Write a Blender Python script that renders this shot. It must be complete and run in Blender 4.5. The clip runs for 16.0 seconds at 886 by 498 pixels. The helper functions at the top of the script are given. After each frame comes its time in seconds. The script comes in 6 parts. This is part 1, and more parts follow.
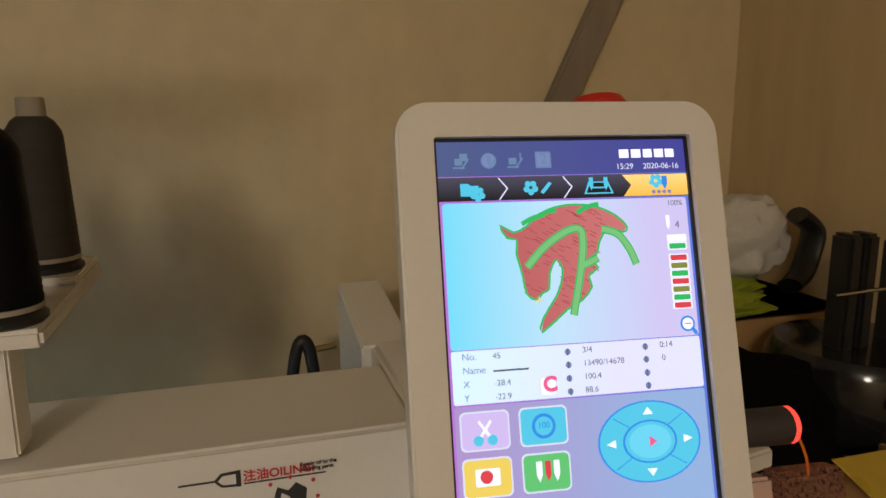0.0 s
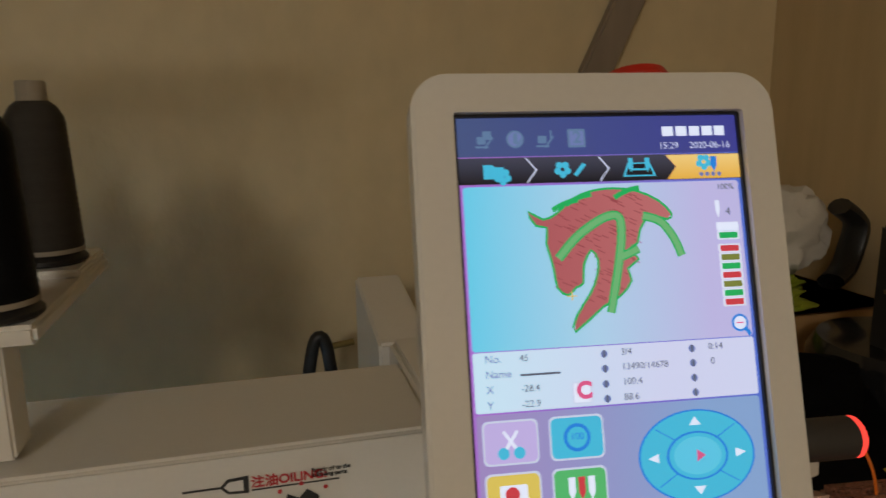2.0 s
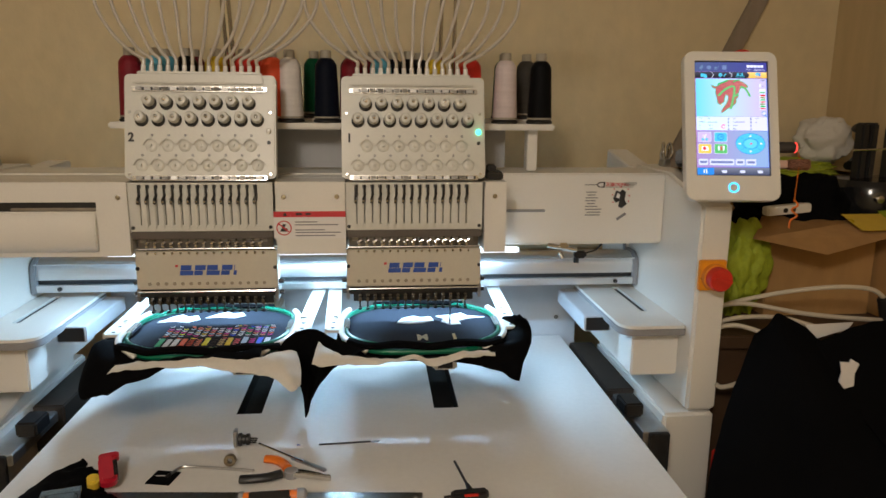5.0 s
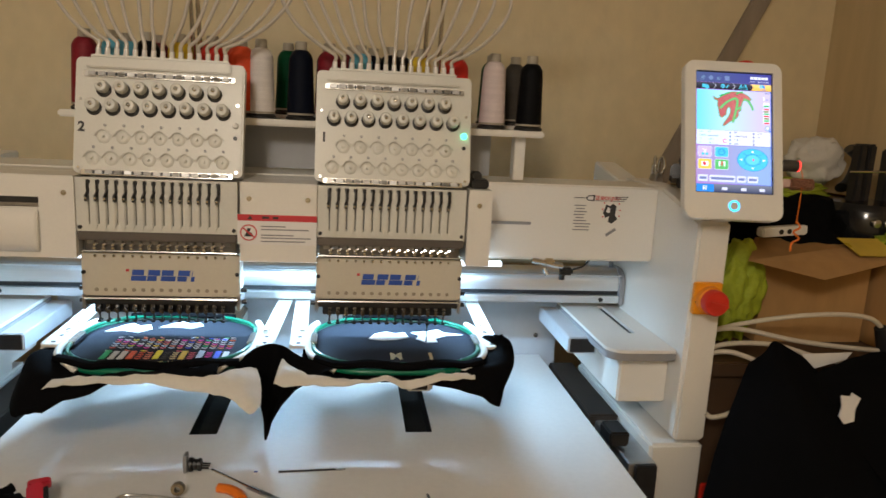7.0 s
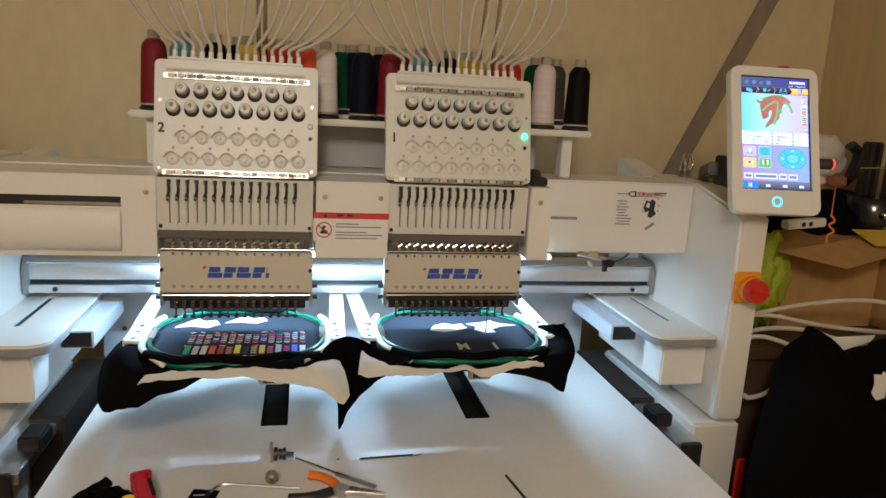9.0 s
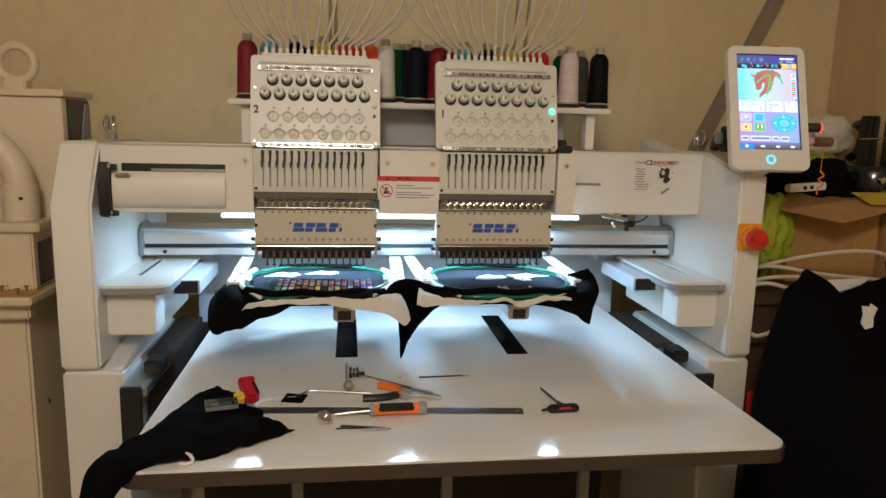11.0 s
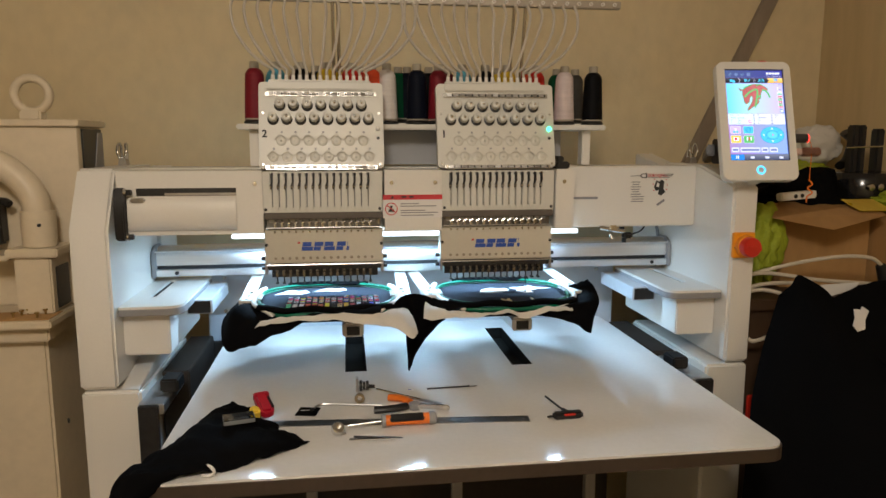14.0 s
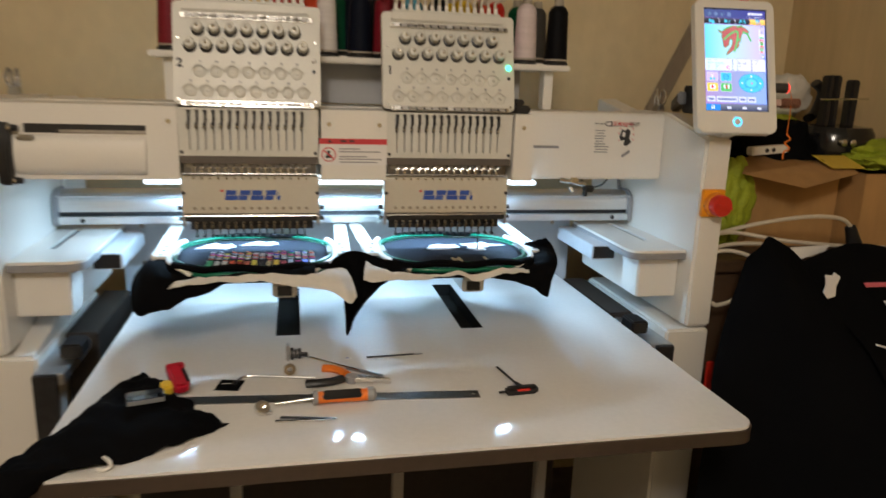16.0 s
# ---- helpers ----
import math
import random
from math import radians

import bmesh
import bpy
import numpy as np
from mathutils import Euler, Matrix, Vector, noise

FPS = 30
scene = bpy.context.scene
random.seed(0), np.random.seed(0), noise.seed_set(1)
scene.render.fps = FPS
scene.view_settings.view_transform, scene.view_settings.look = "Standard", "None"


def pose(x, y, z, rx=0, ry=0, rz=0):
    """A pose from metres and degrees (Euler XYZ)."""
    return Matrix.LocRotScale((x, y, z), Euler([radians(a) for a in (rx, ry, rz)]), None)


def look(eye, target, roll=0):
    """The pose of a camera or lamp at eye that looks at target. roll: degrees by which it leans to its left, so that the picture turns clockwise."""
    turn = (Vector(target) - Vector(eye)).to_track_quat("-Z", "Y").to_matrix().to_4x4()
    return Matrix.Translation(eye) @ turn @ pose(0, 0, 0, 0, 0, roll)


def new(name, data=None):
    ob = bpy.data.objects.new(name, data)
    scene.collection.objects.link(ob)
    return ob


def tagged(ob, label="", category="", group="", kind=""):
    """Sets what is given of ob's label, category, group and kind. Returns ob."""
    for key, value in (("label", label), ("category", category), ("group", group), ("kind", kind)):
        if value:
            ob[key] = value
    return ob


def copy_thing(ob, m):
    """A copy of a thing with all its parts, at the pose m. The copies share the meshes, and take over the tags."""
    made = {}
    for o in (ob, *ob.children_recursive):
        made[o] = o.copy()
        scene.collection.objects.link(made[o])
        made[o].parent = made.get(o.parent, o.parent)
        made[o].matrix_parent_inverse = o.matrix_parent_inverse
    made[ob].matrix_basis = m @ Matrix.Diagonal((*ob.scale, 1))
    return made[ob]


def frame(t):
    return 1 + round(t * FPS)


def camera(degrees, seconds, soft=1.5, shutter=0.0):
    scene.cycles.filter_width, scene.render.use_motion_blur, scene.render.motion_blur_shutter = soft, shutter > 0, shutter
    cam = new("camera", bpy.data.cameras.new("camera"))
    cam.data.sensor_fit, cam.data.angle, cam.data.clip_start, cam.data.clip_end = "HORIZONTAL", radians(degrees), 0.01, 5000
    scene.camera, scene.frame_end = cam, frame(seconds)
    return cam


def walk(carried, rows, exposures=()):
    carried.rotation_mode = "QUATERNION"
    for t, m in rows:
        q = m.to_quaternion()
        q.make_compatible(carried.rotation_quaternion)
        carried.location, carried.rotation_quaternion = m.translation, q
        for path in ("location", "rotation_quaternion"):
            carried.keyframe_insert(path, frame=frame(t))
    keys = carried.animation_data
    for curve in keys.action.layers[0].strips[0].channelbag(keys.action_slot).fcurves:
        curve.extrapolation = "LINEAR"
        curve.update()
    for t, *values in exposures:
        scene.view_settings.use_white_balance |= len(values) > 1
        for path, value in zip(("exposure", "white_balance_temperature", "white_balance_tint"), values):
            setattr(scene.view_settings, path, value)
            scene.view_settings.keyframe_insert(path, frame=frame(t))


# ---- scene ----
cam = camera(64.4, 16.0, 1.5, 0.5)
PATH = [
    (0, (0.765, -0.372, 1.517), (1.321, 1.512, 1.138), -0.4),
    (0.5, (0.785, -0.354, 1.516), (1.283, 1.546, 1.138), -1.3),
    (1, (0.787, -0.338, 1.513), (1.273, 1.561, 1.116), -1.6),
    (1.5, (0.787, -0.332, 1.507), (1.292, 1.56, 1.101), -1.1),
    (2, (0.776, -0.337, 1.507), (1.27, 1.561, 1.116), -0.7),
    (2.5, (0.659, -0.424, 1.512), (1.042, 1.511, 1.182), 1.2),
    (3, (0.441, -0.63, 1.471), (0.878, 1.274, 1.04), 0.9),
    (3.5, (0.309, -0.861, 1.478), (0.56, 1.088, 1.105), 1.1),
    (4, (0.272, -1.086, 1.429), (0.445, 0.856, 0.983), 0.6),
    (6.3, (0.259, -1.432, 1.422), (0.514, 0.524, 1.094), 1.8),
    (6.5, (0.28, -1.383, 1.414), (0.538, 0.575, 1.094), 3.0),
    (7, (0.257, -1.25, 1.411), (0.524, 0.695, 1.026), 2.9),
    (7.5, (0.148, -1.235, 1.422), (0.547, 0.689, 1.046), 0.7),
    (8, (0.079, -1.245, 1.422), (0.446, 0.693, 1.091), 2.3),
    (8.5, (0.066, -1.239, 1.423), (0.452, 0.693, 1.078), 3.7),
    (9, (0.045, -1.277, 1.42), (0.439, 0.642, 1.017), 3.1),
    (9.5, (0.047, -1.358, 1.411), (0.389, 0.573, 1.018), 1.8),
    (10, (0.057, -1.453, 1.358), (0.321, 0.489, 0.958), 2.2),
    (10.2, (0.026, -1.485, 1.335), (0.272, 0.467, 0.974), 2.0),
    (12.3, (-0.006, -1.582, 1.318), (0.302, 0.367, 0.989), 0.2),
    (12.5, (-0.007, -1.585, 1.315), (0.294, 0.366, 0.99), -0.0),
    (13, (-0.019, -1.588, 1.325), (0.273, 0.363, 0.998), 0.2),
    (13.5, (-0.018, -1.598, 1.324), (0.276, 0.355, 1.008), 0.1),
    (14, (-0.016, -1.608, 1.333), (0.252, 0.352, 1.037), 0.0),
    (14.5, (-0.009, -1.609, 1.337), (0.243, 0.351, 1.032), 0.3),
    (15, (-0.007, -1.61, 1.335), (0.245, 0.349, 1.019), 0.3),
    (15.5, (0.004, -1.583, 1.327), (0.276, 0.368, 0.976), 0.9),
    (16, (0.016, -1.439, 1.335), (0.426, 0.463, 0.873), 1.9),
]
walk(cam, [(t, look(eye, target, roll)) for t, eye, target, roll in PATH], [(0, -0.34, 6500, 10), (0.5, -0.44, 6350, 10), (1.0, -0.48, 6200, 8), (1.5, -0.66, 6150, 7), (2.0, -0.72, 6200, 8), (2.5, -0.15, 6450, 10), (3.0, -0.15, 6350, 10), (3.5, -0.24, 6300, 10), (4.0, -0.22, 6300, 10), (6.5, 0.0, 6300, 10), (16.0, 0.0, 6300, 10)])

# ---- world and light ----
world = bpy.data.worlds.new("night_sky")
scene.world = world
world.use_nodes = True
world.node_tree.nodes["Background"].inputs[0].default_value = (0.02, 0.022, 0.03, 1)
world.node_tree.nodes["Background"].inputs[1].default_value = 0.3


def lamp(name, kind, power, colour, m, size=0.1, size_y=None):
    data = bpy.data.lights.new(name, kind)
    data.energy, data.color = power, colour
    if kind == "AREA":
        data.shape, data.size, data.size_y = "RECTANGLE", size, size_y or size
    else:
        data.shadow_soft_size = size
    ob = new(name, data)
    ob.matrix_world = m
    return ob


# the warm ceiling bulb and the cool strip under the beam
lamp("ceiling_bulb_light", "POINT", 56, (1.0, 0.88, 0.745), pose(-0.20, -2.1, 2.2), 0.16)
for lx in (-0.235, -0.05, 0.135, 0.32, 0.505):
    lamp("strip_light", "AREA", 1.45, (0.44, 0.72, 1.0), pose(lx, 0.116, 1.1070), 0.07, 0.010)


# ---- helpers ----
LOCAL = set()


def thing(name, at=(0, 0, 0), label="", category="", group="", kind="", turn=None):
    """An Empty at a thing's base. With turn, its parts are given in its own axes."""
    ob = new(name)
    ob.empty_display_size = 0.05
    if turn is None:
        ob.location = at
    else:
        ob.matrix_world = Matrix.Translation(at) @ turn.to_4x4()
        LOCAL.add(ob)
    return tagged(ob, label, category, group, kind)


def solid(name, bm, material, smooth=40):
    me = bpy.data.meshes.new(name)
    bmesh.ops.recalc_face_normals(bm, faces=bm.faces)
    bm.to_mesh(me)
    bm.free()
    me.materials.append(material)
    if smooth:
        me.polygons.foreach_set("use_smooth", [True] * len(me.polygons))
        me.set_sharp_from_angle(angle=radians(smooth))
    return me


def part(name, bm, material, parent=None, label="", smooth=40):
    ob = new(name, bm if isinstance(bm, bpy.types.Mesh) else solid(name, bm, material, smooth))
    if parent is not None:
        ob.parent = parent
        if parent.type == "EMPTY" and parent not in LOCAL:
            ob.matrix_parent_inverse = Matrix.Translation(-parent.location)
    return tagged(ob, label)


def whole(name, bm, material, label, category, group="", kind="", smooth=40):
    """A thing that is one mesh."""
    return tagged(part(name, bm, material, None, "", smooth), label, category, group, kind)


def join(*bms):
    out = bms[0]
    for b in bms[1:]:
        me = bpy.data.meshes.new("tmp")
        b.to_mesh(me)
        b.free()
        out.from_mesh(me)
        bpy.data.meshes.remove(me)
    return out


def moved(bm, m):
    bm.transform(m)
    return bm


def bevel(bm, w, seg=2, angle=30):
    if w > 0:
        es = [e for e in bm.edges if len(e.link_faces) == 2 and e.calc_face_angle(0) > radians(angle)]
        bmesh.ops.bevel(bm, geom=es, offset=w, segments=seg, affect="EDGES", clamp_overlap=True)
    return bm


def box(x0, x1, y0, y1, z0, z1, b=0.002, seg=2):
    bm = bmesh.new()
    bmesh.ops.create_cube(bm, size=1)
    bm.transform(Matrix.Translation(((x0 + x1) / 2, (y0 + y1) / 2, (z0 + z1) / 2)) @ Matrix.Diagonal((x1 - x0, y1 - y0, z1 - z0, 1)))
    return bevel(bm, b, seg)


def cyl(a, b, r, r2=None, seg=20, bev=0.0):
    a, b = Vector(a), Vector(b)
    bm = bmesh.new()
    bmesh.ops.create_cone(bm, cap_ends=True, segments=seg, radius1=r, radius2=r if r2 is None else r2, depth=(b - a).length)
    if bev:
        bevel(bm, bev, 2, 50)
    bm.transform(Matrix.Translation((a + b) / 2) @ (b - a).to_track_quat("Z", "Y").to_matrix().to_4x4())
    return bm


def lathe(profile, seg=24, m=None, hollow=False):
    """Turn (radius, height) pairs round z."""
    bm = bmesh.new()
    rings = []
    for r, z in profile:
        rings.append([bm.verts.new((r * math.cos(2 * math.pi * k / seg), r * math.sin(2 * math.pi * k / seg), z)) for k in range(seg)])
    for a, b in zip(rings, rings[1:]):
        for k in range(seg):
            bm.faces.new((a[k], a[(k + 1) % seg], b[(k + 1) % seg], b[k]))
    if hollow:
        for k in range(seg):
            bm.faces.new((rings[-1][k], rings[-1][(k + 1) % seg], rings[0][(k + 1) % seg], rings[0][k]))
    else:
        bm.faces.new(rings[0][::-1])
        bm.faces.new(rings[-1])
    if m is not None:
        bm.transform(m)
    return bm


def smooth_line(pts, n=6, closed=False):
    pts = [Vector(p) for p in pts]
    out, k = [], len(pts)
    for i in range(k if closed else k - 1):
        p0, p1 = pts[(i - 1) % k] if closed or i else pts[0], pts[i]
        p2 = pts[(i + 1) % k]
        p3 = pts[(i + 2) % k] if closed or i + 2 < k else pts[-1]
        for j in range(n):
            t = j / n
            out.append(0.5 * (2 * p1 + (p2 - p0) * t + (2 * p0 - 5 * p1 + 4 * p2 - p3) * t * t + (3 * p1 - p0 - 3 * p2 + p3) * t ** 3))
    if not closed:
        out.append(pts[-1])
    return out


def tube(pts, r, n=6, seg=8, closed=False, flat=1.0):
    line = smooth_line(pts, n, closed) if n > 1 else [Vector(p) for p in pts]
    bm, rings, k = bmesh.new(), [], len(line)
    side = None
    for i, p in enumerate(line):
        a = line[(i - 1) % k] if closed or i else line[0]
        b = line[(i + 1) % k] if closed or i + 1 < k else line[-1]
        d = (b - a).normalized()
        if side is None:
            side = d.orthogonal().normalized() if abs(d.z) > 0.9 else d.cross(Vector((0, 0, 1))).normalized()
        side = (side - d * side.dot(d)).normalized()
        up = d.cross(side)
        rings.append([bm.verts.new(p + r * (side * math.cos(2 * math.pi * s / seg) + up * flat * math.sin(2 * math.pi * s / seg))) for s in range(seg)])
    for i in range(k if closed else k - 1):
        a, b = rings[i], rings[(i + 1) % k]
        for s in range(seg):
            bm.faces.new((a[s], a[(s + 1) % seg], b[(s + 1) % seg], b[s]))
    if not closed:
        bm.faces.new(rings[0][::-1])
        bm.faces.new(rings[-1])
    return bm


def prism(outline, lo, hi, axis="z", b=0.0, holes=(), seg=2):
    """A flat outline with holes, drawn out along an axis. The outline is given in the two other axes (x y, x z or y z)."""
    bm = bmesh.new()

    def put(u, v):
        return (u, v, lo) if axis == "z" else (u, lo, v) if axis == "y" else (lo, u, v)

    edges = []
    for loop in (outline, *holes):
        vs = [bm.verts.new(put(*p)) for p in loop]
        edges += [bm.edges.new((vs[i], vs[(i + 1) % len(vs)])) for i in range(len(vs))]
    if holes:
        bmesh.ops.triangle_fill(bm, use_beauty=True, edges=edges)
    else:
        bm.faces.new(bm.verts)
    made = bmesh.ops.extrude_face_region(bm, geom=bm.faces[:])
    d = (hi - lo) * Vector({"x": (1, 0, 0), "y": (0, 1, 0), "z": (0, 0, 1)}[axis])
    bmesh.ops.translate(bm, verts=[v for v in made["geom"] if isinstance(v, bmesh.types.BMVert)], vec=d)
    return bevel(bm, b, seg, 40)


def rounded(x0, x1, y0, y1, r, n=6):
    """A rectangle with round corners; r is one radius or four (from x0 y0, counter-clockwise)."""
    rs = r if isinstance(r, tuple) else (r,) * 4
    out = []
    for (cx, cy, a0), q in zip(((x0, y0, 180), (x1, y0, 270), (x1, y1, 0), (x0, y1, 90)), rs):
        sx, sy = (1 if cx == x0 else -1), (1 if cy == y0 else -1)
        for k in range(n + 1) if q > 0 else (0,):
            a = radians(a0 + 90 * k / n)
            out.append((cx + sx * q + q * math.cos(a), cy + sy * q + q * math.sin(a)) if q > 0 else (cx, cy))
    return out


def lettering(body, size, m, deep=0.0003, align="LEFT", bold=0.0):
    data = bpy.data.curves.new("text", "FONT")
    data.body, data.size, data.extrude, data.align_x, data.offset = body, size, deep, align, bold
    ob = bpy.data.objects.new("text", data)
    me = bpy.data.meshes.new_from_object(ob)
    bm = bmesh.new()
    bm.from_mesh(me)
    bpy.data.meshes.remove(me)
    bpy.data.objects.remove(ob)
    bm.transform(m)
    return bm


FRONT = Matrix.Rotation(radians(90), 4, "X")  # lettering that faces the viewer, at y = const


def cloth(grid, thick=0.0015, wave=0.004, scale=14, seed=0, levels=2):
    """A draped sheet over a coarse grid of points (rows of equal length), smoothed and wrinkled."""
    bm = bmesh.new()
    rows = [smooth_line(r, 6) for r in grid]
    cols = [smooth_line([r[i] for r in rows], 7) for i in range(len(rows[0]))]
    vs = [[bm.verts.new(p + Vector((0, 0, wave)) * noise.noise(p * scale + Vector((seed, 0, 0))) + Vector((0, wave, 0)) * noise.noise(p * scale * 0.7 + Vector((0, seed, 3))) + Vector((0, 0.3 * wave, 0.45 * wave)) * noise.noise(p * scale * 2.6 + Vector((seed, 5, 0)))) for p in c] for c in cols]
    for a, b in zip(vs, vs[1:]):
        for i in range(len(a) - 1):
            bm.faces.new((a[i], a[i + 1], b[i + 1], b[i]))
    bmesh.ops.recalc_face_normals(bm, faces=bm.faces)
    bmesh.ops.solidify(bm, geom=bm.faces[:], thickness=thick)
    return bm


def lump(at, size, rough=0.25, scale=2.0, seed=0, sub=4, floor=None):
    """A soft, crumpled bundle."""
    bm = bmesh.new()
    bmesh.ops.create_icosphere(bm, subdivisions=sub, radius=1)
    for v in bm.verts:
        p = v.co.copy()
        d = noise.fractal(p * scale + Vector((seed * 3.1, seed, 0)), 0.9, 2.0, 4) * rough
        v.co = Vector(((p.x) * size[0], p.y * size[1], p.z * size[2])) * (1 + d) + Vector(at)
        if floor is not None and v.co.z < floor:
            v.co.z = floor
    return bm


# ---- materials ----
def paint(name, colour, rough=0.5, metal=0.0, vary=0.12, grain=60.0, bump=0.05, spots=5.0, coat=0.0, sheen=0.0, stretch=(1, 1, 1), rough_vary=0.12, dark=None, spec=0.5):
    mat = bpy.data.materials.new(name)
    mat.use_nodes = True
    nt = mat.node_tree
    b = nt.nodes["Principled BSDF"]
    co = nt.nodes.new("ShaderNodeTexCoord")
    mp = nt.nodes.new("ShaderNodeMapping")
    mp.inputs["Scale"].default_value = stretch
    nt.links.new(co.outputs["Object"], mp.inputs["Vector"])
    fine, wide = nt.nodes.new("ShaderNodeTexNoise"), nt.nodes.new("ShaderNodeTexNoise")
    fine.inputs["Scale"].default_value, fine.inputs["Detail"].default_value = grain, 4
    wide.inputs["Scale"].default_value, wide.inputs["Detail"].default_value = spots, 3
    for n in (fine, wide):
        nt.links.new(mp.outputs["Vector"], n.inputs["Vector"])
    mix = nt.nodes.new("ShaderNodeMath")
    mix.operation = "MULTIPLY_ADD"
    mix.inputs[1].default_value = 0.45
    nt.links.new(fine.outputs["Fac"], mix.inputs[0])
    half = nt.nodes.new("ShaderNodeMath")
    half.operation = "MULTIPLY"
    half.inputs[1].default_value = 0.55
    nt.links.new(wide.outputs["Fac"], half.inputs[0])
    nt.links.new(half.outputs[0], mix.inputs[2])
    ramp = nt.nodes.new("ShaderNodeValToRGB")
    lo = dark or tuple(c * (1 - vary) for c in colour)
    hi = tuple(min(1, c * (1 + vary * 0.6)) for c in colour)
    ramp.color_ramp.elements[0].position, ramp.color_ramp.elements[0].color = 0.32, (*lo, 1)
    ramp.color_ramp.elements[1].position, ramp.color_ramp.elements[1].color = 0.68, (*hi, 1)
    nt.links.new(mix.outputs[0], ramp.inputs["Fac"])
    nt.links.new(ramp.outputs["Color"], b.inputs["Base Color"])
    rr = nt.nodes.new("ShaderNodeMapRange")
    rr.inputs["To Min"].default_value, rr.inputs["To Max"].default_value = max(0.02, rough - rough_vary), min(1, rough + rough_vary)
    nt.links.new(wide.outputs["Fac"], rr.inputs["Value"])
    nt.links.new(rr.outputs[0], b.inputs["Roughness"])
    b.inputs["Metallic"].default_value = metal
    b.inputs["Coat Weight"].default_value = coat
    b.inputs["Coat Roughness"].default_value = 0.08
    b.inputs["Sheen Weight"].default_value = sheen
    b.inputs["Specular IOR Level"].default_value = spec
    if bump:
        bp = nt.nodes.new("ShaderNodeBump")
        bp.inputs["Strength"].default_value, bp.inputs["Distance"].default_value = min(1, bump * 4), 0.004 * bump * 4
        nt.links.new(mix.outputs[0], bp.inputs["Height"])
        nt.links.new(bp.outputs["Normal"], b.inputs["Normal"])
    return mat


def glow(name, colour, strength=1.0, second=None, axis=0, lo=0.0, hi=1.0, middle=None):
    """Something that gives off light; with a second colour, a gradient along an axis of its own space."""
    mat = bpy.data.materials.new(name)
    mat.use_nodes = True
    nt = mat.node_tree
    b = nt.nodes["Principled BSDF"]
    b.inputs["Base Color"].default_value = (0.02, 0.02, 0.02, 1)
    b.inputs["Roughness"].default_value = 0.25
    b.inputs["Emission Strength"].default_value = strength * (1.5 if name.startswith("screen") else 1.0)
    b.inputs["Emission Color"].default_value = (*colour, 1)
    if second:
        co, sp, mr, ramp = (nt.nodes.new("ShaderNode" + n) for n in ("TexCoord", "SeparateXYZ", "MapRange", "ValToRGB"))
        nt.links.new(co.outputs["Object"], sp.inputs[0])
        nt.links.new(sp.outputs[axis], mr.inputs["Value"])
        mr.inputs["From Min"].default_value, mr.inputs["From Max"].default_value = lo, hi
        nt.links.new(mr.outputs[0], ramp.inputs["Fac"])
        ramp.color_ramp.elements[0].color, ramp.color_ramp.elements[1].color = (*colour, 1), (*second, 1)
        if middle:
            ramp.color_ramp.elements.new(0.5).color = (*middle, 1)
        nt.links.new(ramp.outputs["Color"], b.inputs["Emission Color"])
    return mat


WALL = paint("wall_plaster", (0.71, 0.585, 0.357), 0.75, vary=0.10, grain=26, bump=0.3, spots=2.2, stretch=(1, 1, 0.7))
WALL2 = paint("wall_boarding", (0.60, 0.458, 0.254), 0.8, vary=0.16, grain=25, bump=0.1, spots=2.0, stretch=(1, 1, 0.15))
BEAMWOOD = paint("strip_paint", (0.30, 0.24, 0.18), 0.7, vary=0.2, grain=40, stretch=(1, 1, 0.3))
FLOOR = paint("floor_boards", (0.13, 0.10, 0.075), 0.6, vary=0.3, grain=20, stretch=(0.3, 1, 1))
CEIL = paint("ceiling_paint", (0.7, 0.66, 0.58), 0.9)
SHELL = paint("white_machine_enamel", (0.80, 0.775, 0.72), 0.32, vary=0.03, grain=250, bump=0.008, spots=4, coat=0.25, rough_vary=0.03)
CREAM = paint("cream_head_plastic", (0.70, 0.69, 0.63), 0.36, vary=0.05, grain=200, bump=0.02, spots=8)
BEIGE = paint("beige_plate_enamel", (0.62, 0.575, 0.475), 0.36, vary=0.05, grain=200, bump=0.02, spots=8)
TABLE = paint("glossy_white_laminate", (0.80, 0.785, 0.755), 0.06, vary=0.05, grain=90, bump=0.0, spots=6, rough_vary=0.03, spec=0.36)
EDGE = paint("brown_edge_band", (0.060, 0.042, 0.029), 0.5, vary=0.2)
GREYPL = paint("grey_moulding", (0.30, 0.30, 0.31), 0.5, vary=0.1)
STEEL = paint("polished_steel", (0.72, 0.71, 0.69), 0.18, 1.0, vary=0.12, grain=120, spots=14, bump=0.0)
SATIN = paint("satin_steel", (0.46, 0.45, 0.43), 0.48, 1.0, vary=0.2, grain=300, spots=60, bump=0.04)
BRUSHED = paint("brushed_aluminium", (0.70, 0.72, 0.74), 0.36, 1.0, vary=0.1, grain=160, bump=0.02, stretch=(0.05, 1, 1))
WORNSTEEL = paint("worn_steel", (0.48, 0.47, 0.46), 0.34, 1.0, vary=0.25, grain=80, bump=0.03)
BLACK = paint("black_plastic", (0.013, 0.013, 0.014), 0.42, vary=0.25, grain=120)
BLACKMET = paint("black_oxide_steel", (0.05, 0.05, 0.052), 0.36, 0.6, vary=0.25)
FABRIC = paint("black_twill", (0.004, 0.004, 0.0046), 0.95, vary=0.3, grain=500, bump=0.12, spots=9, spec=0.04)
NAVY = paint("navy_twill", (0.022, 0.026, 0.036), 0.85, vary=0.2, grain=420, bump=0.12, spots=9, spec=0.12)
